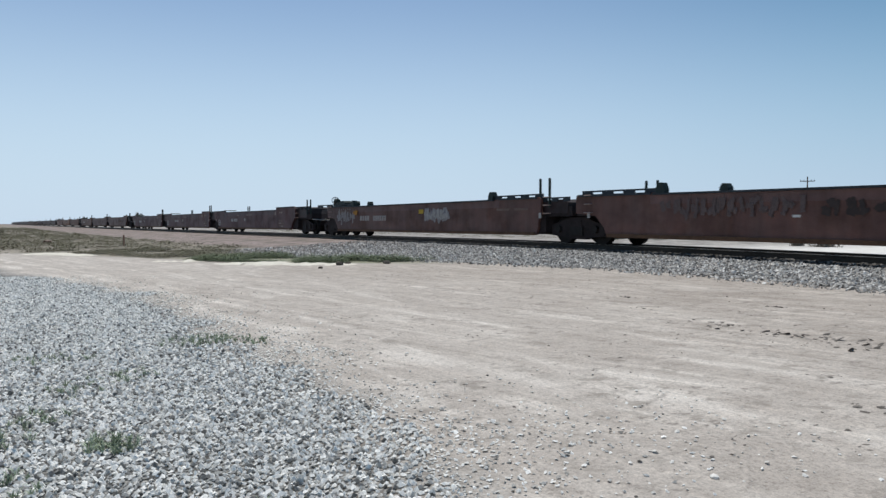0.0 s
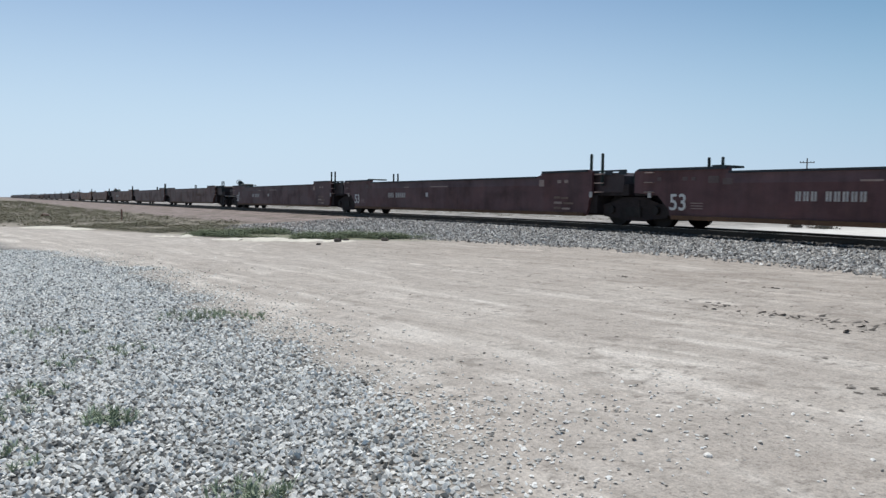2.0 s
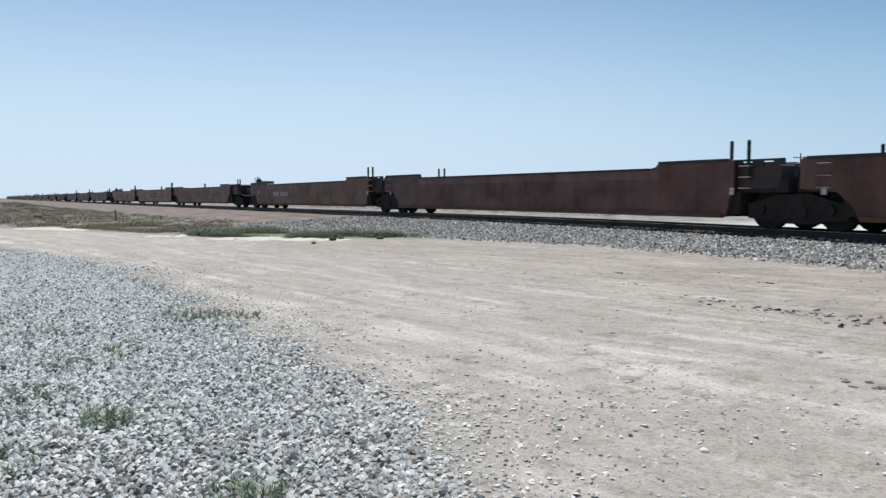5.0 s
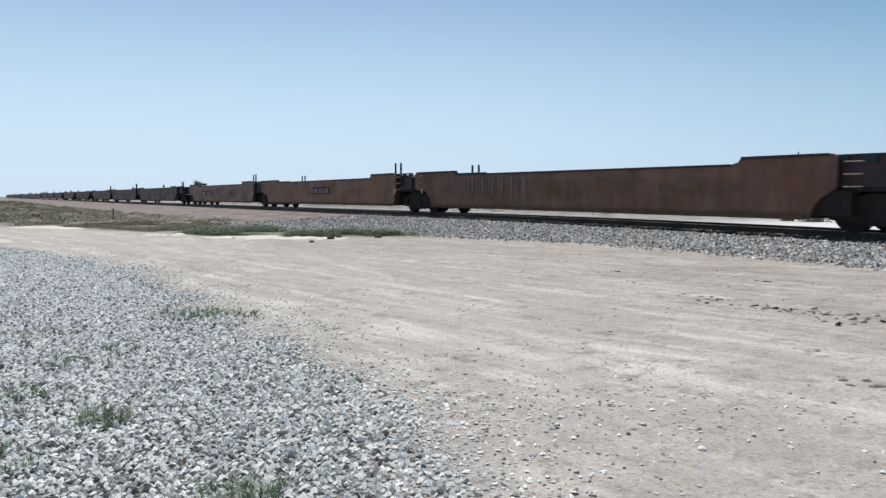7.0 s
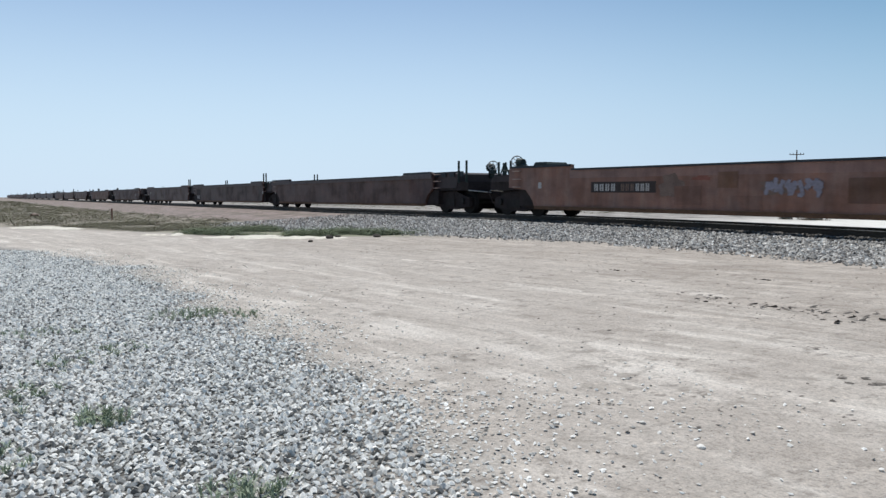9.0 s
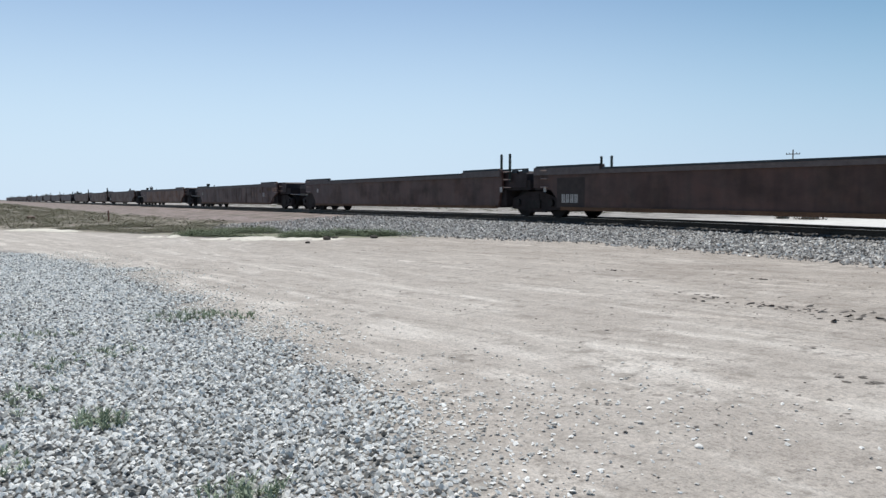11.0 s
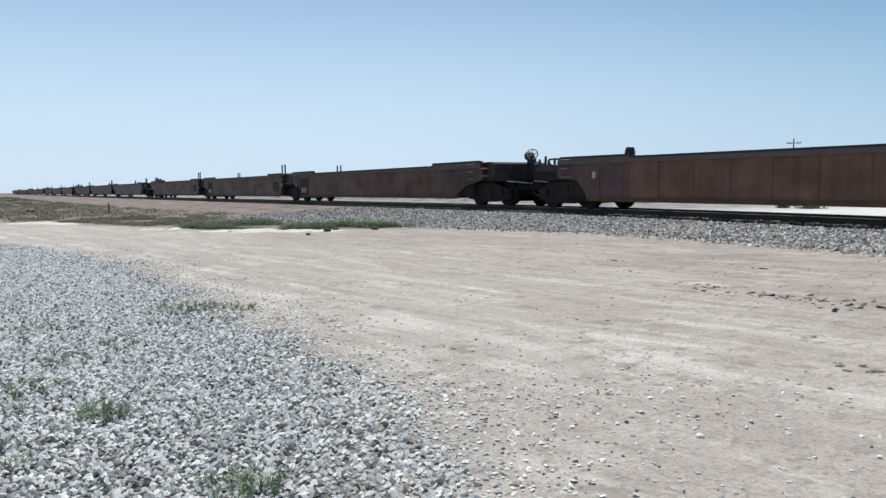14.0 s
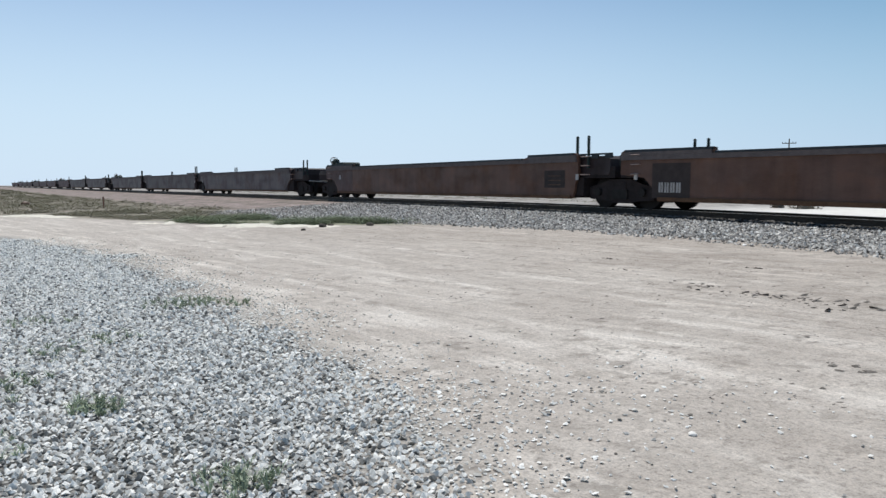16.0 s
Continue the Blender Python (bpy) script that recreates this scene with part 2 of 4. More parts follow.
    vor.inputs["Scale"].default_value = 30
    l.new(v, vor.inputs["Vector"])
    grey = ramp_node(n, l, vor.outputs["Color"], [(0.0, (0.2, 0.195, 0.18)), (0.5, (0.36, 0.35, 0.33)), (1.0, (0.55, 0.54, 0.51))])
    # shade between the stones, put into the colour at the cell borders
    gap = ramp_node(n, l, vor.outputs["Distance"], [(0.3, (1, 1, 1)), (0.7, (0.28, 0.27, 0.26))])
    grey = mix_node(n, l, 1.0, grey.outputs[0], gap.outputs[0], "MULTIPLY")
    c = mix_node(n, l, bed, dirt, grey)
    # green and brown growth at the foot of the embankment
    line = math_node(n, l, "SUBTRACT", y, math_node(n, l, "ADD", math_node(n, l, "MULTIPLY", x, 0.55), 19.9))
    grow = math_node(n, l, "MULTIPLY", line, 1.3, True)
    grow = math_node(n, l, "MULTIPLY", grow, math_node(n, l, "MULTIPLY", math_node(n, l, "SUBTRACT", math_node(n, l, "MULTIPLY", x, -1.0), 18.0), 0.4, True))
    grow = math_node(n, l, "MULTIPLY", grow, math_node(n, l, "ADD", math_node(n, l, "MULTIPLY", mid.outputs[0], 1.2), 0.15, True))
    dry = math_node(n, l, "MULTIPLY", math_node(n, l, "SUBTRACT", math_node(n, l, "MULTIPLY", x, -1.0), 26.0), 0.4, True)
    c = mix_node(n, l, grow, c, mix_node(n, l, dry, (0.175, 0.19, 0.105), (0.27, 0.235, 0.18)))
    # scrub soil in the distance
    far = math_node(n, l, "MULTIPLY", math_node(n, l, "SUBTRACT", math_node(n, l, "MULTIPLY", x, -1.0), 34.0), 0.05, True)
    scrub = ramp_node(n, l, mid.outputs[0], [(0.32, (0.155, 0.14, 0.10)), (0.62, (0.31, 0.26, 0.21))])
    c = mix_node(n, l, far, c, scrub.outputs[0])
    beyond = math_node(n, l, "MULTIPLY", math_node(n, l, "SUBTRACT", y, 24.0), 0.3, True)
    sand = ramp_node(n, l, mid.outputs[0], [(0.3, (0.55, 0.51, 0.44)), (0.42, (0.72, 0.68, 0.62)), (0.7, (0.84, 0.81, 0.75))])
    old = math_node(n, l, "MULTIPLY", math_node(n, l, "SUBTRACT", math_node(n, l, "MULTIPLY", x, -1.0), 20.5), 0.12, True)
    mottle = noise_node(n, l, v, 0.7, 6, 0.7)
    plain = ramp_node(n, l, mottle.outputs[0], [(0.38, (0.09, 0.075, 0.065)), (0.5, (0.23, 0.2, 0.175)), (0.62, (0.5, 0.455, 0.41))])
    c = mix_node(n, l, beyond, c, mix_node(n, l, math_node(n, l, "MULTIPLY", old, 0.85), sand.outputs[0], plain.outputs[0]))
    l.new(c, b.inputs["Base Color"])
    b.inputs["Roughness"].default_value = 0.95
    h = math_node(n, l, "ADD", math_node(n, l, "MULTIPLY", fine.outputs[0], 0.5), math_node(n, l, "MULTIPLY", mid.outputs[0], 1.5))
    h = math_node(n, l, "SUBTRACT", h, math_node(n, l, "MULTIPLY", math_node(n, l, "MULTIPLY", vor.outputs["Distance"], bed), 1.2))
    bump_node(n, l, h, 0.75, 0.035, b)
    return m


def ballast_material():
    """Grey crushed stone near by, older and browner with dust further along the line."""
    m, n, l, b = nodes_of("track_ballast")
    v = coords(n, l)
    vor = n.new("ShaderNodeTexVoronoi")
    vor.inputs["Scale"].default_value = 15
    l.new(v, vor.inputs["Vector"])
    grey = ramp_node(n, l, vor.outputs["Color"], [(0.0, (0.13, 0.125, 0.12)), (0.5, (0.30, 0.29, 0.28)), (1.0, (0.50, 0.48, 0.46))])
    # darkens the colour towards each stone's rim, a painted shade in the crevices
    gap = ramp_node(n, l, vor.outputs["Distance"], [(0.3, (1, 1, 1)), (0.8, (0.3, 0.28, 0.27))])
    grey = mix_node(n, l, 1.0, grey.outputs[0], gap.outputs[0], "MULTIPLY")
    sep = n.new("ShaderNodeSeparateXYZ")
    l.new(v, sep.inputs[0])
    mid = noise_node(n, l, v, 0.8, 6)
    brown = ramp_node(n, l, mid.outputs[0], [(0.3, (0.15, 0.135, 0.10)), (0.45, (0.25, 0.20, 0.175)), (0.7, (0.37, 0.30, 0.275))])
    crumb = noise_node(n, l, v, 5.0, 6, 0.75)
    rubble = mix_node(n, l, 0.9, brown.outputs[0], ramp_node(n, l, crumb.outputs[0], [(0.34, (0.5, 0.5, 0.5)), (0.5, (1, 1, 1)), (0.68, (1.5, 1.45, 1.4))]).outputs[0], "MULTIPLY")
    along = math_node(n, l, "MULTIPLY", math_node(n, l, "SUBTRACT", math_node(n, l, "MULTIPLY", sep.outputs[0], -1.0), 19.0), 0.09, True)
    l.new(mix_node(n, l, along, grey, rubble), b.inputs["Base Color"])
    b.inputs["Roughness"].default_value = 0.95
    bump_node(n, l, math_node(n, l, "MULTIPLY", vor.outputs["Distance"], -1.0), 0.8, 0.05, b)
    return m


GROUND = ground_material()
BALLAST = ballast_material()
GRAVEL = stone_material("crushed_stone", (0.085, 0.083, 0.076), (0.92, 0.895, 0.84), (0.99, 0.97, 0.92), (0.2, 0.58))
BALLAST_STONE = stone_material("ballast_stone", (0.06, 0.055, 0.05), (0.61, 0.57, 0.52), (0.95, 0.91, 0.85))
# stones beside the rail: the shade under the train is put into their dark colour
TRACK_STONE = stone_material("shade_dark_track_stone", (0.03, 0.028, 0.026), (0.14, 0.125, 0.11), (0.26, 0.235, 0.21))
FRINGE = stone_material("skylit_stone", (0.3, 0.28, 0.25), (0.95, 0.92, 0.86), (0.99, 0.97, 0.92), (0.25, 0.6))
EARTH = stone_material("dark_earth", (0.07, 0.06, 0.05), (0.2, 0.175, 0.15), (0.34, 0.3, 0.26))
STEEL = dull("rusty_rail_steel", (0.06, 0.052, 0.045), 0.6, 0.3, 5, 0.4)
TIE = dull("creosoted_wood", (0.05, 0.042, 0.036), 0.9)
SOOT = paint("sooty_brown_paint", (0.045, 0.029, 0.03), rust=(0.034, 0.022, 0.021), dust=(0.12, 0.1, 0.09), dust_amount=0.2)
IRON = dull("black_iron", (0.034, 0.026, 0.025), 0.8, 0.5, 3.0, gloss=0.15)
WHEEL = dull("wheel_steel", (0.028, 0.024, 0.022), 0.7, 0.4, 6, 0.0, 0.15)
WOOD = dull("weathered_pole_wood", (0.13, 0.10, 0.08), 0.9)
RED = paint("faded_red_brown_paint", (0.135, 0.064, 0.052), rust=(0.085, 0.04, 0.028), dust=(0.2, 0.15, 0.13), dust_amount=0.3)
MAROON = paint("maroon_paint", (0.112, 0.05, 0.052), rust=(0.08, 0.04, 0.038), dust=(0.17, 0.12, 0.125), dust_amount=0.2)
RUST = paint("rusty_brown_paint", (0.165, 0.082, 0.054), rust=(0.15, 0.07, 0.034), dust=(0.24, 0.18, 0.155), dust_amount=0.35)
GREYED = paint("faded_grey_brown_paint", (0.12, 0.093, 0.093), rust=(0.10, 0.068, 0.06), dust=(0.19, 0.17, 0.165), dust_amount=0.4)
ORANGE_RUST = paint("orange_brown_rusty_paint", (0.275, 0.134, 0.08), rust=(0.27, 0.125, 0.058), dust=(0.28, 0.19, 0.145), dust_amount=0.35)
MOTTLED = paint("mottled_rusty_paint", (0.225, 0.115, 0.083), rust=(0.17, 0.083, 0.055), dust=(0.31, 0.225, 0.20), dust_amount=0.55)
BROWN = paint("brown_paint", (0.135, 0.071, 0.051), rust=(0.115, 0.056, 0.034), dust=(0.2, 0.145, 0.115), dust_amount=0.25)
DARK = paint("dark_brown_paint", (0.10, 0.053, 0.044), rust=(0.06, 0.036, 0.028), dust=(0.16, 0.13, 0.115), dust_amount=0.25)
CHORD = dull("skylit_top_chord", (0.125, 0.1, 0.094), 0.7, 0.35)
# orange tint stands for light bounced up from the pale ground
SILL = dull("bounce_tinted_sill", (0.115, 0.06, 0.032), 0.75, 0.5, 2.5)
# paler copies of the side paints: sky light on the upper band, as colour
FLANGES = {k.name: paint(f"skylit_{k.name}", c, rust=tuple(q * 0.85 for q in c), dust=tuple(q * 1.3 for q in c), dust_amount=0.4)
           for k, c in ((RED, (0.155, 0.088, 0.08)), (MAROON, (0.115, 0.068, 0.076)), (RUST, (0.175, 0.098, 0.076)), (ORANGE_RUST, (0.265, 0.145, 0.1)), (MOTTLED, (0.235, 0.14, 0.118)))}
END_SKIN = paint("darker_end_paint", (0.112, 0.06, 0.053), rust=(0.085, 0.046, 0.042), dust=(0.15, 0.11, 0.105), dust_amount=0.3)
RAILHEAD = dull("polished_rail_head", (0.55, 0.53, 0.50), 0.28, 0.15, 3, 1.0, 0.5)
TOP_EDGE = dull("blue_black_top_edge", (0.03, 0.036, 0.042), 0.6, 0.5)
GREEN_IRON = dull("dark_green_iron", (0.02, 0.032, 0.028), 0.6, 0.4)
WHITE = dull("chalky_white_paint", (0.62, 0.60, 0.57), 0.8, 0.15)
YELLOW = dull("yellow_paint", (0.55, 0.36, 0.04), 0.7, 0.2)

# ---- mesh helpers ----


def part(name, bm, material, parent=None, label=""):
    me = bpy.data.meshes.new(name)
    bm.normal_update()
    bm.to_mesh(me)
    bm.free()
    me.materials.append(material)
    ob = new(name, me)
    if parent:
        ob.parent = parent
    if label:
        ob["label"] = label
    return ob


def box(bm, x0, x1, y0, y1, z0, z1):
    v = [bm.verts.new(p) for p in ((x0, y0, z0), (x1, y0, z0), (x1, y1, z0), (x0, y1, z0), (x0, y0, z1), (x1, y0, z1), (x1, y1, z1), (x0, y1, z1))]
    for f in ((0, 3, 2, 1), (4, 5, 6, 7), (0, 1, 5, 4), (1, 2, 6, 5), (2, 3, 7, 6), (3, 0, 4, 7)):
        bm.faces.new([v[i] for i in f])


def prism(bm, outline, y0, y1):
    """Outline in x, z (counter-clockwise seen from -y), extruded from y0 to y1."""
    a = [bm.verts.new((x, y0, z)) for x, z in outline]
    c = [bm.verts.new((x, y1, z)) for x, z in outline]
    bm.faces.new(a)
    bm.faces.new(c[::-1])
    for i in range(len(a)):
        j = (i + 1) % len(a)
        bm.faces.new((a[j], a[i], c[i], c[j]))


def rod(bm, p, q, r, seg=8, r2=None):
    p, q = Vector(p), Vector(q)
    d = (q - p).normalized()
    u = d.orthogonal().normalized()
    w = d.cross(u)
    r2 = r if r2 is None else r2
    rings = [[bm.verts.new(c + (u * math.cos(2 * math.pi * i / seg) + w * math.sin(2 * math.pi * i / seg)) * k) for i in range(seg)] for c, k in ((p, r), (q, r2))]
    for i in range(seg):
        j = (i + 1) % seg
        bm.faces.new((rings[0][i], rings[0][j], rings[1][j], rings[1][i]))
    bm.faces.new(rings[0][::-1])
    bm.faces.new(rings[1])


def empty(name, x=0, y=0, z=0):
    ob = new(name)
    ob.matrix_basis = pose(x, y, z)
    return ob


def joined(name, verts, faces, material):
    me = bpy.data.meshes.new(name)
    me.from_pydata(verts, [], faces)
    me.update()
    me.materials.append(material)
    return new(name, me)


# ---- ground, ballast, track ----
TRACK_Y, RAIL_Z = 17.4, 0.59


def dip(x):
    """How far the line falls below its level, where it dips gently past the lot."""
    k = max((x + 27.0) / 18.0, 0.0)
    return 0.1 * k * k if k < 1 else 0.1 + 0.1 * (1 - math.exp(-2 * (k - 1)))


def toe(x):
    """Where the foot of the embankment lies, along the line."""
    pts = [(-2000, 6.0), (-80, 6.2), (-40, 7.4), (-27, 8.6), (-21.5, 10.4), (-18, 12.0), (-14, 13.1), (-10, 13.2), (-6.5, 12.6), (0, 12.2), (2000, 12.2)]
    for (a, u), (b, w) in zip(pts, pts[1:]):
        if x <= b:
            return u + (w - u) * (x - a) / (b - a)
    return 12.2


def lie(x, y):
    """Height of the dirt at a place: nearly flat, rising a little to the track."""
    k = min(max((y - 5.0) / 7.0, 0.0), 1.0)
    far = min(max((abs(x) + abs(y) - 60) / 200, 0.0), 1.0)
    return 0.11 * k * k * (3 - 2 * k) + (1 - far) * 0.012 * noise.noise((x * 0.35, y * 0.35, 0.0)) + (1 - far) * 0.005 * noise.noise((x * 1.5, y * 1.5, 3.0))


def steps(lo, hi, fine_lo, fine_hi, d):
    out, s = [fine_lo], d
    while out[-1] > lo:
        s *= 1.22
        out.append(max(lo, out[-1] - s))
    out = out[::-1]
    while out[-1] < fine_hi:
        out.append(out[-1] + d)
    s = d
    while out[-1] < hi:
        s *= 1.22
        out.append(min(hi, out[-1] + s))
    return out


def build_ground():
    xs, ys = steps(-3500, 3500, -30, 3, 0.3), steps(-3500, 3500, -2, 16, 0.3)
    verts = [(x, y, lie(x, y)) for y in ys for x in xs]
    w = len(xs)
    faces = [(j * w + i, j * w + i + 1, (j + 1) * w + i + 1, (j + 1) * w + i) for j in range(len(ys) - 1) for i in range(w - 1)]
    ob = joined("ground", verts, faces, GROUND)
    for p in ob.data.polygons:
        p.use_smooth = True
    return tagged(ob, "pale dry dirt lot with wheel streaks and gravel", "ground", kind="structure")


TOP_Z = RAIL_Z - 0.17


def bank(x, y):
    """Height of the ballast bed across the line."""
    near, far = TRACK_Y - 1.75, TRACK_Y + 1.75
    base = lie(x, min(y, toe(x))) - 0.05
    if y < near:
        k = (y - toe(x)) / (near - toe(x))
        k = max(k, 0.0)
        k = k if x > -18 else k ** 1.15
        return base + (TOP_Z - dip(x) - 0.02 - base) * k
    if y > far:
        return TOP_Z - dip(x) - 0.02 - (y - far) / 1.6 * (TOP_Z - dip(x) + 0.05)
    return TOP_Z - dip(x) - 0.02


def build_ballast():
    xs = steps(-2500, 900, -60, 6, 0.4)
    rows = []
    for x in xs:
        t = toe(x)
        ys = [t + (TRACK_Y - 1.75 - t) * k / 10 for k in range(11)] + [TRACK_Y + d for d in (-0.9, 0.0, 0.9, 1.75, 2.5, 3.4)]
        rows.append([(x, y, bank(x, y) + (0.018 * noise.noise((x * 2.1, y * 2.1, 7)) if abs(x) < 90 else 0)) for y in ys])
    w = len(rows[0])
    verts = [p for r in rows for p in r]
    faces = [(i * w + j, (i + 1) * w + j, (i + 1) * w + j + 1, i * w + j + 1) for i in range(len(rows) - 1) for j in range(w - 1)]
    return tagged(joined("ballast_bed", verts, faces, BALLAST), "grey crushed stone railway embankment, dusty brown further off", "ballast", kind="structure")


def build_track():
    rail_outline = [(-0.07, -0.17), (0.07, -0.17), (0.07, -0.155), (0.012, -0.14), (0.012, -0.045), (0.037, -0.035), (0.037, -0.003), (0.03, 0.0), (-0.03, 0.0), (-0.037, -0.003), (-0.037, -0.035), (-0.012, -0.045), (-0.012, -0.14), (-0.07, -0.155)]
    stations = [-2500.0, -400.0, -100.0] + [-30.0 + 1.5 * k for k in range(40)] + [60.0, 900.0]

    def along_line(name, outline, side, material):
        n = len(outline)
        verts = [(x, TRACK_Y + side + a, RAIL_Z - dip(x) + z) for x in stations for a, z in outline]
        faces = [(k * n + i, k * n + (i + 1) % n, (k + 1) * n + (i + 1) % n, (k + 1) * n + i) for k in range(len(stations) - 1) for i in range(n)]
        return joined(name, verts, faces, material)

    for side in (-0.755, 0.755):
        rail = tagged(along_line("rail", rail_outline, side, STEEL), "rusty steel rail spiked to wooden ties", "rail", "rails of the track", "structure")
        head = along_line("rail_head", [(-0.026, -0.02), (0.026, -0.02), (0.026, 0.003), (-0.026, 0.003)], side, RAILHEAD)
        head.parent = rail
        head["label"] = "polished running surface"
    random.seed(5)
    bm = bmesh.new()
    x = -160.0
    while x < 12:
        w, o, d = 0.115, random.uniform(-0.05, 0.05), random.uniform(-0.012, 0.012)
        box(bm, x - w, x + w, TRACK_Y - 1.3 + o, TRACK_Y + 1.3 + o, TOP_Z - dip(x) - 0.16, TOP_Z - dip(x) - 0.004 + d)
        x += 0.5
    ties = part("wooden_ties", bm, TIE)
    tagged(ties, "row of dark creosoted wooden railway ties", "ties", kind="stuff")


def stones(name, places, material, label, squash=0.65):
    """Angular stones, one after another, in one mesh."""
    base = [Vector(p).normalized() for p in ((1, 0, 0.1), (-1, 0.1, 0), (0, 1, -0.1), (0.1, -1, 0), (0, 0.1, 1), (0, 0, -1), (0.7, 0.7, 0.6), (-0.7, -0.6, 0.6))]
    hull = bmesh.new()
    for p in base:
        hull.verts.new(p)
    bmesh.ops.convex_hull(hull, input=hull.verts)
    hull.verts.index_update()
    tri = [[v.index for v in f.verts] for f in hull.faces]
    b = np.array([v.co for v in hull.verts])
    hull.free()
    rng = np.random.RandomState(3)
    k = len(places)
    P = np.array(places)
    a = rng.uniform(0, 2 * np.pi, k)
    s = P[:, 3:4] * rng.uniform(0.65, 1.35, (k, 3)) * np.array([1.1, 0.85, squash])
    q = b[None] * (1 + rng.uniform(-0.25, 0.25, (k, len(b), 1))) * s[:, None]
    ca, sa = np.cos(a)[:, None], np.sin(a)[:, None]
    tilt = rng.uniform(-0.5, 0.5, (k, 1))
    z = q[..., 2] + q[..., 0] * tilt
    v = np.stack([q[..., 0] * ca - q[..., 1] * sa + P[:, 0:1], q[..., 0] * sa + q[..., 1] * ca + P[:, 1:2], z + P[:, 2:3]], -1)
    faces = (np.array(tri)[None] + (np.arange(k) * len(b))[:, None, None]).reshape(-1, 3)
    ob = joined(name, v.reshape(-1, 3).tolist(), faces.tolist(), material)
    return tagged(ob, label, "stones", kind="stuff")


def in_gravel(x, y):
    """How deep a place lies inside the gravel corner, in metres."""
    return 2.0 - max(x + 4.8, 0) * 0.2 - max(x + 2.9, 0) * 0.8 - max(-x - 13.5, 0) * 0.2 - y + 0.7 * noise.noise((x * 0.9, y * 0.9, 11))


def build_stones():
    rng = random.Random(8)
    near, fringe = [], []
    # stones lie side by side with gaps between them, a little coarser further off
    x = -19.5
    while x < -0.6:
        step = 0.0275 + 0.0005 * max(-x - 3.0, 0.0)
        y = -4.2 if x < -3 else -0.9
        while y < 4.2:
            q, w = x + rng.uniform(-0.45, 0.45) * step, y + rng.uniform(-0.45, 0.45) * step
            y += step
            r, a = math.hypot(q, w), math.degrees(math.atan2(w, -q))
            if not (-13 < a < 66 and 1.5 < r < 20.0):
                continue
            d = in_gravel(q, w)
            if rng.random() < max(min(d * 0.8 + 0.6, 1.0), 0.85 * math.exp(min(d, 0) * (1.4 if q > -4.0 else 2.2)) * (1 if q > -5.0 else 0.35)):
                s = step * rng.uniform(0.32, 0.7) * (1.0 if d > -0.1 else 0.5 * rng.random() + 0.5)
                (near if d > -0.12 else fringe).append((q, w, lie(q, w) + s * 0.35, s))
        x += step
    # the bed goes on beside and behind, a little coarser
    more = random.Random(21)
    for i in range(400):
        for j in range(250):
            q, w = -13.0 + (i + more.random()) * 0.042, -8.0 + (j + more.random()) * 0.042
            r, a = math.hypot(q, w), math.degrees(math.atan2(w, -q))
            if not (-13 < a < 66 and 1.5 < r) and in_gravel(q, w) > 0:
                s = more.uniform(0.014, 0.026)
                near.append((q, w, lie(q, w) + s * 0.35, s))
    stones("gravel", near, GRAVEL, "loose pale grey crushed stone over dirt", 0.85)
    stones("gravel_fringe", fringe, FRINGE, "thin scatter of pale stones at the edge of the gravel", 0.5)
    bed = []
    while len(bed) < 40000:
        x = rng.uniform(-34, -3)
        y = toe(x) - 0.5 + (TRACK_Y - 1.3 - toe(x)) * rng.random() ** 0.85
        s = rng.uniform(0.02, 0.046)
        if y > toe(x) - 0.15 + 0.35 * noise.noise((x * 1.3, 0, 4)) + 0.2 * noise.noise((x * 4.0, y * 4.0, 9)) and rng.random() < min(1.0, (x + 36) / 13):
            bed.append((x, y, max(bank(x, y), lie(x, y)) + s * 0.25, s))
    for _ in range(2600):
        x = rng.uniform(-30, -3)
        y, s = toe(x) + 0.2 - 1.1 * rng.random() ** 2.2, rng.uniform(0.015, 0.04)
        bed.append((x, y, max(bank(x, y), lie(x, y)) + s * 0.2, s))
    shaded_stones = []
    for _ in range(5200):
        x, s = rng.uniform(-40, -3), rng.uniform(0.02, 0.05)
        y = rng.uniform(TRACK_Y - 1.6, TRACK_Y - 0.86)
        shaded_stones.append((x, y, TOP_Z - dip(x) - 0.02 + 0.05 * rng.random(), s))
    stones("track_stones", shaded_stones, TRACK_STONE, "stones between the ties beside the rail, darkened for the train's shade")
    stones("ballast_stones", bed, BALLAST_STONE, "angular grey ballast stones on the embankment slope", 0.9)
    loose = []
    for _ in range(600):
        r, a = 2.4 + 13 * rng.random() ** 1.3, radians(rng.uniform(8, 66))
        x, y = -r * math.cos(a), r * math.sin(a)
        s = rng.uniform(0.002, 0.006)
        loose.append((x, y, lie(x, y) + s * 0.3, s))
    clods = []
    for _ in range(450):
        r, a = 2.6 + 14 * rng.random(), radians(rng.uniform(8, 66))
        x, y = -r * math.cos(a), r * math.sin(a)
        if y < 12 and noise.noise((x * 0.5, y * 1.1, 6.0)) + 0.5 * noise.noise((x * 2.5, y * 5.0, 2.0)) > 0.15:
            s = rng.uniform(0.002, 0.011)
            clods.append((x, y, lie(x, y) + s * 0.1, s))
    for _ in range(150):
        t = rng.random()
        x, y = -6.2 + 3.2 * t + rng.gauss(0, 0.3), 7.2 + 0.3 * t + rng.gauss(0, 0.2)
        s = 0.008 + 0.05 * rng.random() ** 2
        clods.append((x, y, lie(x, y) + s * 0.05, s))
    for _ in range(420):
        x, y = rng.uniform(-16, -2), rng.uniform(2.6, 12)
        for _ in range(rng.randint(1, 5)):
            s = 0.004 + 0.018 * rng.random() ** 2
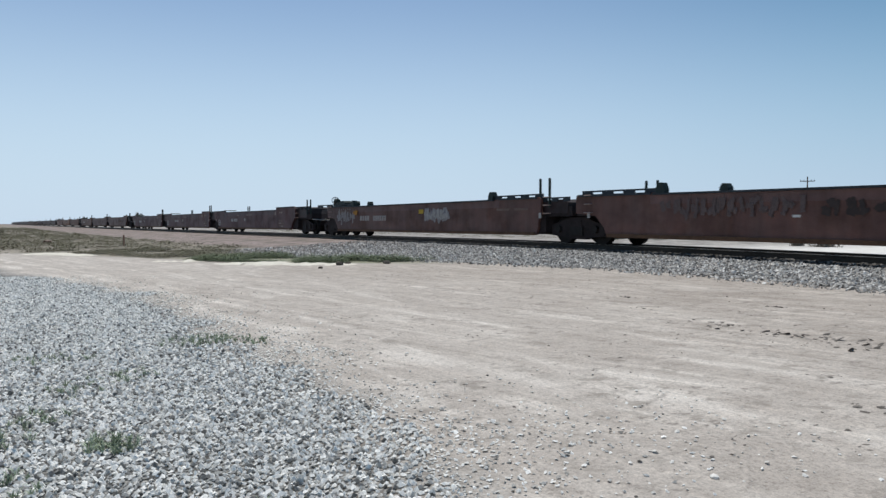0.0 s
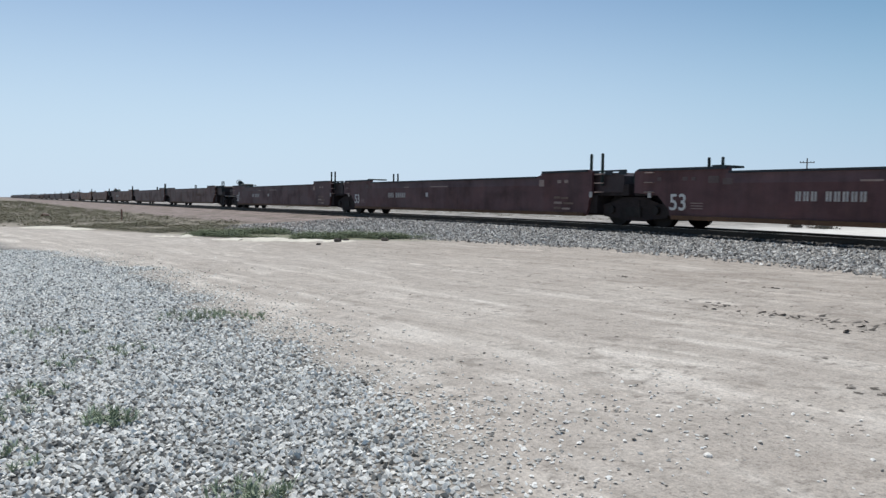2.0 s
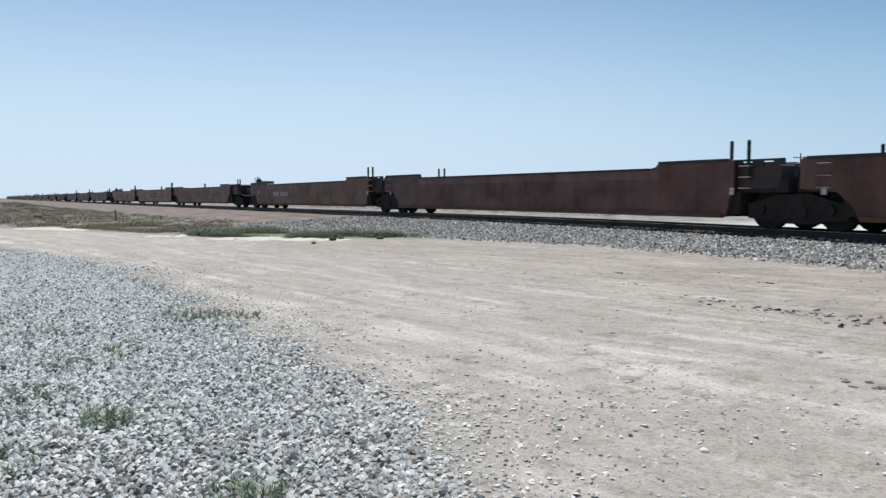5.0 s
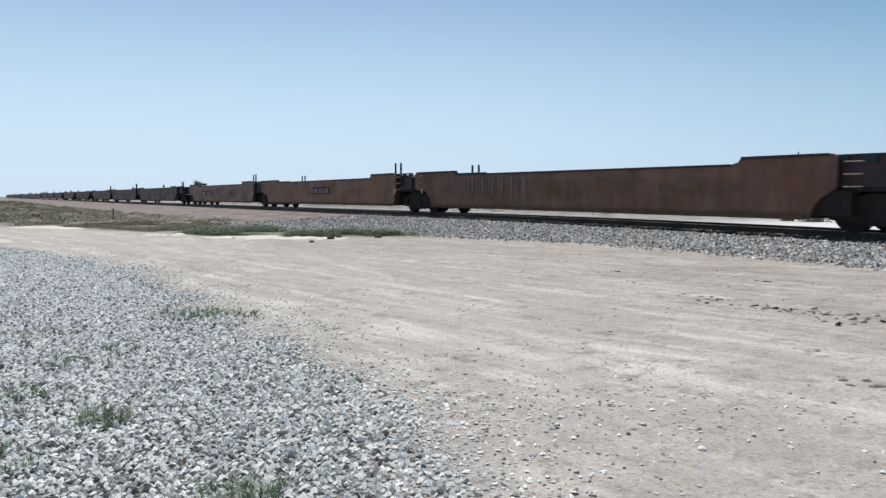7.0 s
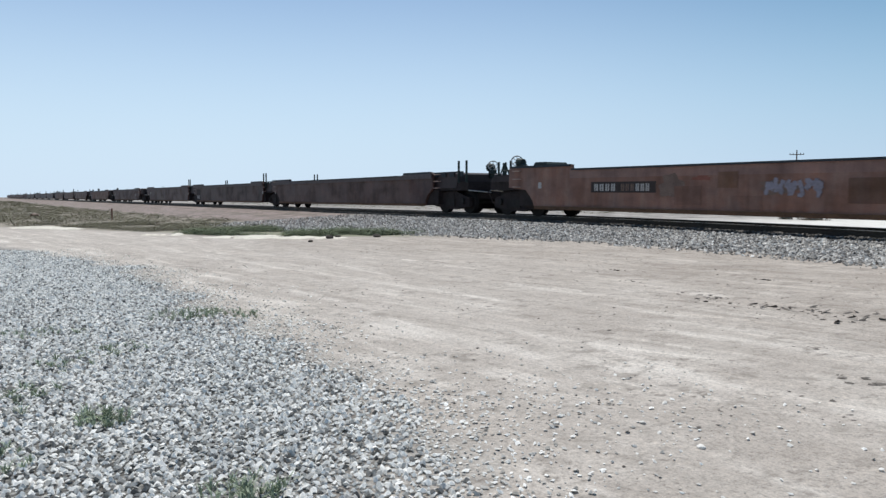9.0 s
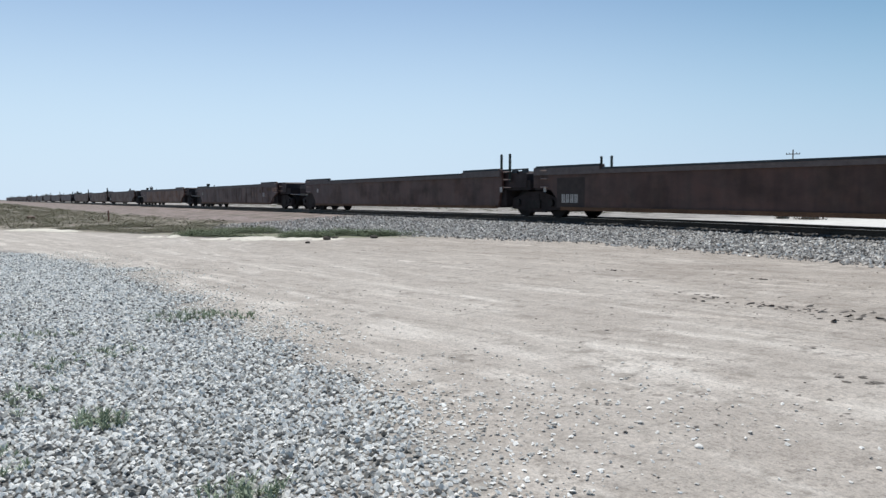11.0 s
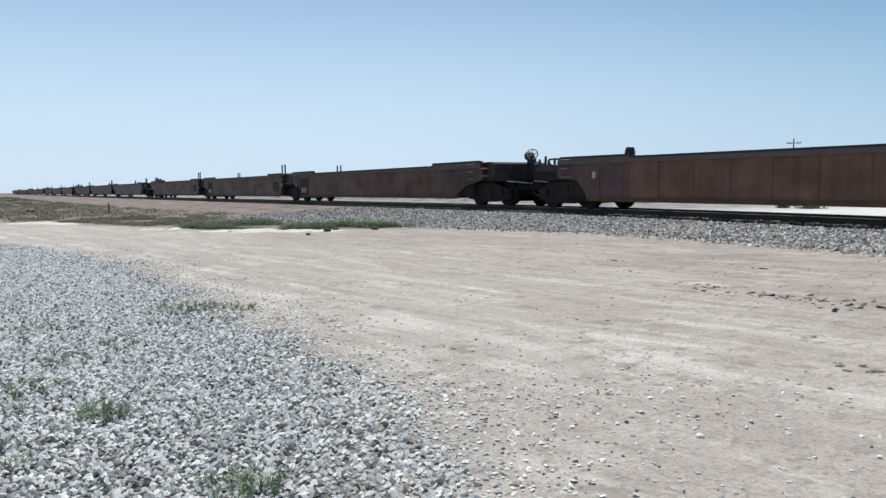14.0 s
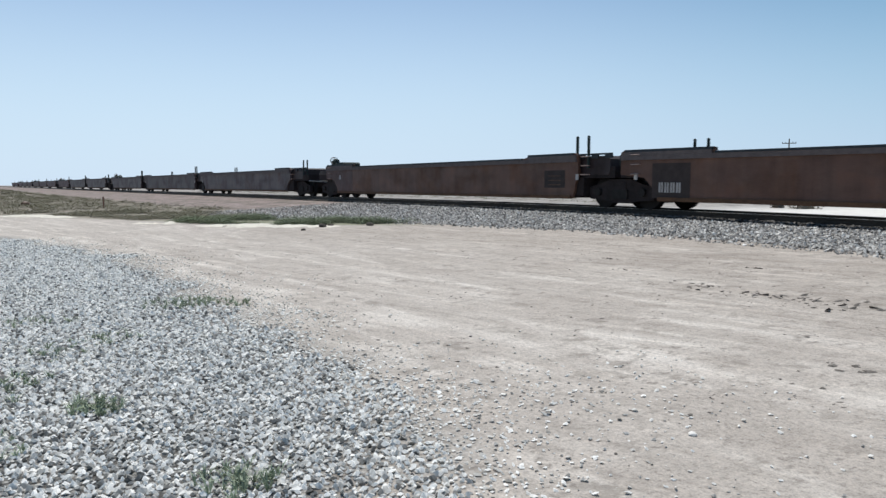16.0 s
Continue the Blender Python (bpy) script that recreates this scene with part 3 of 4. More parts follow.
            q, w = x + rng.gauss(0, 0.12), y + rng.gauss(0, 0.06)
            clods.append((q, w, lie(q, w) + s * 0.05, s))
    for cx, cy in ((-4.96, 7.22), (-7.65, 7.76), (-5.94, 7.41), (-4.26, 7.0), (-8.9, 8.6), (-6.6, 9.3), (-3.7, 7.9), (-2.75, 4.9)):
        for _ in range(rng.randint(4, 8)):
            q, w, s = cx + rng.gauss(0, 0.11), cy + rng.gauss(0, 0.05), 0.012 + 0.03 * rng.random()
            clods.append((q, w, lie(q, w) + s * 0.05, s))
    for cx, cy in ((-3.2, 3.08), (-3.5, 2.75)):
        for _ in range(5):
            q, w, s = cx + rng.gauss(0, 0.08), cy + rng.gauss(0, 0.03), 0.006 + 0.008 * rng.random()
            clods.append((q, w, lie(q, w) + s * 0.05, s))
    stones("clods", clods, EARTH, "small dark clods of earth on the dirt lot", 0.2)
    stones("scattered_stones", loose, GRAVEL, "small stones scattered over the dirt lot")


build_ground()
build_ballast()
build_track()
build_stones()

# ---- things on the lot and beyond ----
GRASS = dull("dry_green_grass", (0.30, 0.35, 0.245), 0.8, 0.45, 4)
SCRUB = dull("grey_green_scrub", (0.125, 0.155, 0.085), 0.85, 0.4, 3)
SHRUB = dull("grey_brown_shrub", (0.19, 0.165, 0.13), 0.85, 0.35, 5)
BRUSH = dull("dry_brush", (0.145, 0.137, 0.09), 0.9, 0.4, 2)
SAND = dull("pale_sand", (0.74, 0.69, 0.59), 0.95, 0.2, 2)
PALE_STONE = dull("pale_stone", (0.84, 0.80, 0.74), 0.8, 0.1)
RED_WOOD = dull("reddish_wood", (0.30, 0.15, 0.11), 0.8, 0.3)
CLOD = dull("dark_clod", (0.10, 0.085, 0.07), 0.95, 0.3, 20)


def clump(rng, cx, cy, cz, count, high):
    """Blades that spread from one root: each a narrow bent leaf."""
    verts, faces = [(cx, cy, cz - 0.01)], []
    for _ in range(count):
        t, h = rng.uniform(0, 6.283), high * rng.uniform(0.35, 1.0)
        out, w = h * rng.uniform(0.15, 1.2), rng.uniform(0.002, 0.0045)
        dx, dy, px, py = math.cos(t) * out, math.sin(t) * out, -math.sin(t) * w, math.cos(t) * w
        k = len(verts)
        verts += [(cx + dx * 0.45 - px, cy + dy * 0.45 - py, cz + h * 0.62), (cx + dx * 0.45 + px, cy + dy * 0.45 + py, cz + h * 0.62), (cx + dx, cy + dy, cz + h * rng.uniform(0.7, 1.0))]
        faces += [(0, k + 1, k), (k, k + 1, k + 2)]
    return joined("clump", verts, faces, GRASS)


def leaf_mat(rng, cx, cy, cz, count, spread, high, size):
    """Low leaves that lie almost flat, heaped towards the middle."""
    verts, faces = [], []
    for _ in range(count):
        a, q = rng.uniform(0, 6.283), math.sqrt(rng.random())
        x, y, z = cx + spread * q * math.cos(a), cy + spread * q * math.sin(a), cz + high * (1.1 - q) * rng.random() + 0.004
        t, n = rng.uniform(0, 6.283), size * rng.uniform(0.6, 1.4)
        dx, dy, up = math.cos(t) * n, math.sin(t) * n, n * rng.uniform(-0.2, 0.7)
        k = len(verts)
        verts += [(x - dx, y - dy, z - 0.1 * up), (x + dy * 0.35, y - dx * 0.35, z + 0.3 * up), (x + dx, y + dy, z + up), (x - dy * 0.35, y + dx * 0.35, z + 0.3 * up)]
        faces.append((k, k + 1, k + 2, k + 3))
    return verts, faces


def build_grass():
    rng = random.Random(14)
    for x, y, spread, n, h in ((-7.85, 1.75, 0.28, 150, 0.13), (-7.95, 2.05, 0.2, 80, 0.1), (-7.6, 2.3, 0.2, 90, 0.1), (-4.37, 0.56, 0.13, 210, 0.1), (-7.5, 0.43, 0.3, 110, 0.09), (-6.4, 0.85, 0.25, 110, 0.09),
                               (-6.0, 0.5, 0.25, 90, 0.08), (-2.95, 0.88, 0.14, 150, 0.11), (-5.15, 0.12, 0.25, 130, 0.09), (-4.7, -0.05, 0.2, 90, 0.1), (-3.9, -0.05, 0.2, 90, 0.09)):
        tuft = empty("grass_tuft", x, y, lie(x, y))
        for _ in range(max(8, n // 4)):
            a, q = rng.uniform(0, 6.283), spread * 1.25 * rng.random() ** 0.7
            cx, cy = q * math.cos(a), q * math.sin(a)
            ob = clump(rng, cx, cy, lie(x + cx, y + cy) - lie(x, y), rng.randint(8, 18), h * rng.uniform(0.3, 0.95))
            ob.parent = tuft
        tagged(tuft, "sparse grey-green grass tuft growing through gravel", "grass", "grass tufts in the gravel")
    verts, faces = [], []

    def strip(count, xa, xb, ya, yb, high, wide):
        nonlocal verts, faces
        for _ in range(count):
            x = rng.uniform(xa, xb)
            y0, y1 = ya(x) + 0.35, yb(x)
            y = rng.uniform(y0, y1)
            if noise.noise((x * 0.35, y * 0.7, 2.0)) < -0.12:
                continue
            v, f = leaf_mat(rng, x, y, max(lie(x, y), bank(x, y)), 18, 0.34, high, wide * 3)
            k = len(verts)
            verts.extend(v)
            faces.extend(tuple(q + k for q in p) for p in f)

    def front(x):
        pts = [(-60, 1.0), (-35, 1.9), (-31, 3.7), (-25, 5.6), (-22.5, 6.9), (-20, 8.9), (-17, 10.6)]
        for (p, u), (q, w) in zip(pts, pts[1:]):
            if x <= q:
                return u + (w - u) * (x - p) / (q - p)
        return 10.6

    strip(4600, -27.0, -20.0, front, lambda x: toe(x) + 0.45, 0.2, 0.013)
    tagged(joined("weeds", verts, faces, SCRUB), "low grey-green weeds along the foot of the embankment", "weeds", kind="stuff")
    verts, faces = [], []
    strip(3000, -38, -26.5, front, lambda x: toe(x) + 0.8, 0.15, 0.013)
    strip(4200, -95, -34, lambda x: -2.0, lambda x: toe(x) + 2.5, 0.2, 0.024)
    strip(1800, -230, -90, lambda x: -9, lambda x: toe(x) + 2.0, 0.3, 0.05)
    strip(1700, -150, -38, lambda x: 36, lambda x: 62, 0.14, 0.03)
    tagged(joined("dry_brush", verts, faces, BRUSH), "low dry brown brush between lot and embankment", "brush", kind="stuff")


def build_berm(points, wide, high):
    """A low ridge of pale sand."""
    verts, faces, w = [], [], 7
    n = 60
    for i in range(n + 1):
        t = i / n * (len(points) - 1)
        k = min(int(t), len(points) - 2)
        a, c = Vector(points[k]), Vector(points[k + 1])
        p = a.lerp(c, t - k)
        d = (c - a).normalized()
        side = Vector((-d.y, d.x))
        s = math.sin(math.pi * i / n) ** 0.5 * (0.75 + 0.5 * noise.noise((p.x * 1.7, p.y * 1.7, 1)) + 0.7 * noise.noise((p.x * 5.0, p.y * 5.0, 4)))
        for j in range(w):
            u = j / (w - 1) * 2 - 1
            q = p + side * (u * wide * s)
            verts.append((q.x, q.y, lie(q.x, q.y) - 0.01 + high * s * (1 - u * u) + 0.01 * noise.noise((q.x * 4, q.y * 4, 5))))
    faces = [(i * w + j, (i + 1) * w + j, (i + 1) * w + j + 1, i * w + j + 1) for i in range(n) for j in range(w - 1)]
    tagged(joined("sand_berm", verts, faces, SAND), "low ridge of pale dry sand beside weeds", "sand ridge", "sand ridges", "structure")


def build_rock(x, y, r, material, label, name="rock", z=None):
    bm = bmesh.new()
    bmesh.ops.create_icosphere(bm, subdivisions=2, radius=r)
    for v in bm.verts:
        v.co *= 1 + 0.35 * noise.noise(v.co * (2.2 / r) + Vector((x, y, 0)))
        v.co.z *= 0.62
        v.co.x *= 1.25
    ob = part(name, bm, material)
    ob.matrix_basis = pose(x, y, (lie(x, y) if z is None else z) + r * 0.35)
    tagged(ob, label, "stone")


def build_pole(x, y, high, label):
    top = empty("power_pole", x, y, 0)
    bm = bmesh.new()
    rod(bm, (0, 0, -0.2), (0, 0, high), 0.17, 10, 0.11)
    part("pole", bm, WOOD, top)
    bm = bmesh.new()
    box(bm, -1.3, 1.3, -0.16, -0.05, high - 0.95, high - 0.8)
    part("crossarm", bm, WOOD, top)
    for k in (-1.2, -0.65, 0.65, 1.2):
        bm = bmesh.new()
        rod(bm, (k, -0.1, high - 0.8), (k, -0.1, high - 0.58), 0.05, 8)
        part("insulator", bm, IRON, top)
    top.rotation_euler = (0, 0, radians(35))
    tagged(top, label, "power pole")


def build_shrub(x, y, wide, high, seed):
    rng = random.Random(seed)
    top = empty("shrub", x, y, lie(x, y))
    bm = bmesh.new()
    tips = []
    for _ in range(14):
        a, r = rng.uniform(0, 6.28), rng.uniform(0.2, 1) * wide / 2
        tip = Vector((math.cos(a) * r, math.sin(a) * r, high * rng.uniform(0.4, 0.95)))
        rod(bm, (0, 0, 0), tip, 0.02, 5, 0.006)
        tips.append(tip)
    part("stems", bm, WOOD, top)
    verts, faces = [], []
    for tip in tips:
        for _ in range(60):
            c = tip * rng.uniform(0.35, 1.05) + Vector([rng.uniform(-0.13, 0.13) for _ in range(3)])
            c.z = max(rng.random() * c.z, 0.02)
            a = Vector([rng.uniform(-1, 1) for _ in range(3)]).normalized() * 0.05
            b = a.orthogonal().normalized() * 0.022
            k = len(verts)
            verts += [tuple(c - a), tuple(c + b), tuple(c + a), tuple(c - b)]
            faces.append((k, k + 1, k + 2, k + 3))
    leaves = joined("leaves", verts, faces, SHRUB)
    leaves.parent = top
    tagged(top, "small grey-brown desert shrub on pale sand", "shrub", "desert shrubs")


def build_marker(x, y, high):
    z = max(lie(x, y), bank(x, y))
    top = empty("marker_post", x, y, z)
    bm = bmesh.new()
    box(bm, -0.03, 0.03, -0.03, 0.03, -0.1, high)
    part("stake", bm, RED_WOOD, top)
    bm = bmesh.new()
    box(bm, -0.045, 0.045, -0.042, -0.036, high - 0.2, high - 0.02)
    part("reflector", bm, RED, top)
    tagged(top, "short reddish wooden marker post beside the track", "marker post")


build_grass()
build_berm([(-23.3, 5.75), (-22.5, 6.7), (-21.4, 7.6), (-19.6, 9.0)], 0.95, 0.075)
build_berm([(-25.6, 4.4), (-25.3, 5.2), (-24.9, 5.95)], 0.55, 0.07)
build_berm([(-34.5, 1.1), (-33.3, 2.2), (-31.2, 3.35)], 0.9, 0.08)
build_rock(-19.9, 8.45, 0.11, CLOD, "dark clod of earth on the dirt lot", "clod")
build_rock(-20.0, 8.75, 0.08, CLOD, "dark clod of earth on the dirt lot", "clod")
build_rock(-19.35, 9.65, 0.10, CLOD, "dark clod of earth on the dirt lot", "clod")
build_rock(-18.95, 7.5, 0.06, CLOD, "dark clod of earth on the dirt lot", "clod")
build_rock(-2.42, 2.94, 0.019, PALE_STONE, "white stone lying on the dirt lot", "white_stone")
build_rock(-52, 3.0, 0.26, RUST, "reddish boulder among the weeds", "boulder")
build_marker(-44.0, 6.2, 0.6)
build_pole(-92.0, 137.5, 10.6, "weathered wooden power pole with crossarm beyond the track")
build_shrub(-22.7, 35.4, 1.7, 0.8, 1)
build_shrub(-24.5, 35.8, 0.7, 0.9, 2)

# ---- train ----
PERIOD = 8.0
SPEED, SLOW = 23.63, -0.0196


def build_truck(x, parent):
    truck = empty("truck", x)
    truck.parent = parent
    for sy in (-1, 1):
        bm = bmesh.new()
        prism(bm, [(-1.28, 0.27), (-0.6, 0.22), (-0.42, 0.16), (0.42, 0.16), (0.6, 0.22), (1.28, 0.27), (1.3, 0.62), (0.85, 0.72), (0.4, 0.86), (-0.4, 0.86), (-0.85, 0.72), (-1.3, 0.62)], sy * 1.0 - 0.08, sy * 1.0 + 0.08)
        part("side_frame", bm, IRON, truck)
        bm = bmesh.new()
        box(bm, -0.3, 0.3, sy * 1.08 - 0.05, sy * 1.08 + 0.05, 0.28, 0.56)
        part("spring_nest", bm, WHEEL, truck)
    bm = bmesh.new()
    box(bm, -0.22, 0.22, -1.1, 1.1, 0.45, 0.78)
    part("bolster", bm, IRON, truck)
    for sx in (-1, 1):
        bm = bmesh.new()
        box(bm, sx * 0.38 - 0.12, sx * 0.38 + 0.12, -0.85, 0.85, 0.17, 0.42)
        part("brake_beam", bm, IRON, truck)
    for ax in (-0.89, 0.89):
        bm = bmesh.new()
        rod(bm, (ax, -1.1, 0.46), (ax, 1.1, 0.46), 0.075, 8)
        for sy in (-1, 1):
            rod(bm, (ax, sy * 0.70, 0.46), (ax, sy * 0.83, 0.46), 0.46, 28)
            rod(bm, (ax, sy * 0.66, 0.46), (ax, sy * 0.70, 0.46), 0.485, 28)
            rod(bm, (ax, sy * 1.08, 0.48), (ax, sy * 1.16, 0.48), 0.12, 10)
        part("wheelset", bm, WHEEL, truck)
    return truck


FACE = -1.40
SPRAYED = [0]


class Unit:
    """One well unit of the train. x runs along the track to the front, z up from the rail."""

    def __init__(self, L, rear, front, skin, low=1.525, up_rear=0.14, up_front=0.16, run_rear=3.45, run_front=3.95, chord=False, er_c=2.15, ef_c=3.1):
        self.top = empty("well_car")
        self.skin, self.low = skin, low
        self.xr, self.xf = -L / 2, L / 2
        self.wr, self.wf = self.xr + (3.6 if rear == "C" else 1.7), self.xf - (3.75 if front == "C" else 1.75)
        er, ef = self.xr + (er_c if rear == "C" else 0.3), self.xf - (ef_c if front == "C" else 1.5)
        rr, rf = self.xr + run_rear + (1.9 if rear == "C" else 0), self.xf - run_front - (1.6 if front == "C" else 0)
        wr, wf = self.wr, self.wf
        self.er, self.ef, self.rr, self.rf = er, ef, rr, rf
        zr, zf = low + up_rear, low + up_front
        self.zr, self.zf = zr, zf
        line = [(wr, 0.285), (wf, 0.285), (wf + 0.1, 0.5), (wf + 0.3 * (ef - wf) + 0.05, 0.72), (ef, 0.98), (ef, zf - 0.06), (ef - 0.12, zf), (rf, zf), (rf - 0.1, low + 0.3 * up_front), (rf - 0.3, low),
                (rr + 0.12, low), (rr + 0.1, zr), (er + 0.12, zr), (er, zr - 0.06), (er, 0.98), (wr - 0.5, 0.90), (wr - 0.12, 0.55)]
        for sy in (-1, 1):
            y = sy * 1.40
            bm = bmesh.new()
            prism(bm, line, min(y, y - sy * 0.09), max(y, y - sy * 0.09))
            part("side_panel", bm, skin, self.top)
            bm = bmesh.new()
            box(bm, rr + 0.14, rf - 0.32, y - 0.075, y + 0.075, low - 0.04, low + 0.012)
            part("top_chord", bm, TOP_EDGE, self.top)
            bm = bmesh.new()
            if chord:
                box(bm, er + 0.05, ef - 0.05, y - 0.06, y + 0.06, low - 0.17, low - 0.043)
            else:
                box(bm, rr, rf, min(y - sy * 0.05, y + sy * 0.004), max(y - sy * 0.05, y + sy * 0.004), low - 0.29, low - 0.043)
            part("chord_flange", bm, CHORD if chord else FLANGES[skin.name], self.top)
            for a, c, z in ((rf + 0.03, ef - 0.2, zf), (er + 0.2, rr + 0.05, zr)):
                bm = bmesh.new()
                box(bm, a, c, y - 0.06, y + 0.06, z - 0.055, z + 0.012)
                part("raised_end_cap", bm, TOP_EDGE, self.top)
            bm = bmesh.new()
            box(bm, wr + 0.05, wf - 0.05, y - 0.06, y + 0.06, 0.262, 0.37)
            part("bottom_sill", bm, SILL, self.top)
            d = sorted((y - sy * 0.04, y + sy * 0.0025))
            if rear == "C" and skin not in (MAROON, GREYED, MOTTLED):
                bm = bmesh.new()
                prism(bm, [(wr + 0.06, 0.375), (rr - 0.03, 0.375), (rr - 0.03, zr - 0.06), (er + 0.03, zr - 0.08), (er + 0.03, 1.0), (wr - 0.46, 0.92), (wr - 0.09, 0.57)], *d)
                part("end_plate", bm, END_SKIN, self.top, "darker end plate")
            if front == "C" and skin not in (MAROON, GREYED, RUST):
                bm = bmesh.new()
                prism(bm, [(rf + 0.6, 0.375), (wf - 0.03, 0.375), (wf + 0.08, 0.52), (wf + 0.3 * (ef - wf) + 0.03, 0.75), (ef - 0.03, 1.0), (ef - 0.03, zf - 0.08), (rf + 0.6, zf - 0.06)], *d)
                part("end_plate", bm, END_SKIN, self.top, "darker end plate")
            if chord:
                for a, c, z in ((rf + 0.05, ef - 0.06, zf), (er + 0.06, rr + 0.03, zr)):
                    bm = bmesh.new()
                    box(bm, a, c, y - 0.057, y + 0.057, low - 0.041, z - 0.057)
                    part("raised_flange", bm, CHORD, self.top)
        for k in range(9):
            x = wr + 0.4 + (wf - wr - 0.8) * k / 8
            bm = bmesh.new()
            box(bm, x - 0.2, x + 0.2, -1.32, 1.32, 0.29, 0.4)
            part("cross_bearer", bm, IRON, self.top)
        for e, w, kind, d, zz in ((self.xr, wr, rear, -1, zr), (self.xf, wf, front, 1, zf)):
            bm = bmesh.new()
            a, c = sorted((w, e - d * (0.75 if kind == "C" else 0.12)))
            box(bm, a, c, -1.2, 1.2, 0.9, 1.24)
            if d == -1 and kind == "C":
                cab = bmesh.new()
                prism(cab, [(er + 0.2, 1.2), (er + 0.2, zz - 0.2), (er - 0.25, zz - 0.24), (er - 0.5, 1.42), (er - 1.15, 1.4), (er - 1.35, 1.2)], -1.25, 1.25)
                part("end_cabinet", cab, SOOT, self.top)
            if d == 1:
                cab = bmesh.new()
                prism(cab, [(ef - 0.3, 1.0), (e - (1.6 if kind == "C" else 0.35), 1.0), (e - (1.5 if kind == "C" else 0.3), 1.12), (e - (1.5 if kind == "C" else 0.3), zz - 0.12 if kind == "C" else zz - 0.2),
                            (e - (1.75 if kind == "C" else 0.5), zz - 0.05 if kind == "C" else zz - 0.1), (ef - 0.3, zz - 0.05 if kind == "C" else zz - 0.1)], -1.22, 1.22)
                part("end_cabinet", cab, SOOT, self.top)
            box(bm, *sorted((w, w + d * (0.95 if kind == "C" else 0.4))), -1.3, 1.3, 0.36, 0.92)
            box(bm, w - 0.06, w + 0.06, -1.31, 1.31, 0.3, zz - 0.12)
            box(bm, *sorted((w, w + d * 0.6)), -0.35, 0.35, 0.5, 0.95)
            part("end_platform", bm, IRON, self.top)
            bm = bmesh.new()
            box(bm, *sorted((w - d * 0.02, e - d * (0.9 if kind == "C" else 0.05))), -0.62, 0.62, 0.56, 0.94)
            part("centre_sill", bm, IRON, self.top)
            if kind == "C":
                build_truck(e - d * 2.15, self.top)
                bm = bmesh.new()
                box(bm, *sorted((e - d * 1.2, e - d * 0.15)), -0.1, 0.1, 0.76, 0.96)
                box(bm, *sorted((e - d * 0.3, e + d * 0.1)), -0.16, 0.14, 0.72, 1.0)
                part("coupler", bm, IRON, self.top)
                bm = bmesh.new()
                rod(bm, (e - d * 0.45, -0.45, 0.85), (e - d * 0.22, -0.4, 0.42), 0.028, 6)
                rod(bm, (e - d * 0.22, -0.4, 0.42), (e - d * 0.02, -0.35, 0.36), 0.028, 6)
                part("air_hose", bm, IRON, self.top)
                bm = bmesh.new()
                rod(bm, (e - d * 0.75, -1.2, 0.9), (e - d * 0.62, -0.2, 0.82), 0.02, 6)
                part("uncoupling_lever", bm, WHITE, self.top)
            elif d == -1:
                build_truck(e, self.top)

    def end(self, which, x):
        """A place so far inwards from the rear (0) or front (1) joint."""
        return self.xr + x if which == 0 else self.xf - x

    def posts(self, which, xs, y=-1.3, z=2.25):
        for x in xs:
            bm = bmesh.new()
            rod(bm, (self.end(which, x), y, 1.2), (self.end(which, x), y, z), 0.045, 8)
            rod(bm, (self.end(which, x), y, z), (self.end(which, x), y, z + 0.03), 0.047, 8, 0.03)
            part("guide_post", bm, GREEN_IRON, self.top)

    def strut(self, which, xa, za, xb, zb, y=-0.95):
        bm = bmesh.new()
        rod(bm, (self.end(which, xa), y, za), (self.end(which, xb), y, zb), 0.03, 6)
        part("handrail_brace", bm, GREEN_IRON, self.top)

    def plate(self, x0, x1, z0, z1, material=None, name="marking"):
        bm = bmesh.new()
        x0, x1 = sorted((x0, x1))
        d = {"letter_bar": 0.012, "dark_panel": 0.004}.get(name, 0.009)
        box(bm, x0, x1, FACE - d, FACE + 0.01, z0, z1)
        return part(name, bm, material or WHITE, self.top)

    def letters(self, x, z, groups, h=0.26, w=0.17, gap=0.07, material=None):
        """Lettering that stays plain bars: groups of strokes, from x towards the front."""
        for g in groups:
            for _ in range(g):
                for a, c in ((0.0, 0.38), (0.62, 1.0)):
                    self.plate(x + a * w, x + c * w, z, z + h, material or FADED, "letter_bar")
                x += w + gap
            x += 0.16

    def grabs(self, which, x, n=3, z=0.75, w=0.45, step=0.27, material=None):
        for k in range(n):
            bm = bmesh.new()
            a = self.end(which, x)
            zz = z + k * step
            rod(bm, (a, FACE - 0.07, zz), (a + w, FACE - 0.07, zz), 0.016, 6)
            for q in (a, a + w):
                rod(bm, (q, FACE - 0.07, zz), (q, FACE + 0.02, zz), 0.014, 5)
            part("grab_iron", bm, material or LETTER, self.top)

    def brake(self, which, x, y=-0.75, z=1.26, high=0.78, wheel=True, facing=1):
        """Brake stand with its hand wheel."""
        a = self.end(which, x)
        bm = bmesh.new()
        box(bm, a - 0.07, a + 0.07, y - 0.08, y + 0.08, z, z + high - 0.1)
        rod(bm, (a - 0.14, y, z + high - 0.16), (a + 0.12, y, z + high - 0.16), 0.17, 12, 0.13)
        prism(bm, [(a - 0.05, z + high - 0.42), (a + 0.24, z + high - 0.42), (a + 0.24, z + high - 0.28), (a + 0.05, z + high - 0.12)], y - 0.11, y + 0.11)
        rod(bm, (a + 0.2, y, z), (a + 0.2, y, z + high - 0.3), 0.03, 6)
        stand = part("brake_stand", bm, GREEN_IRON, self.top)
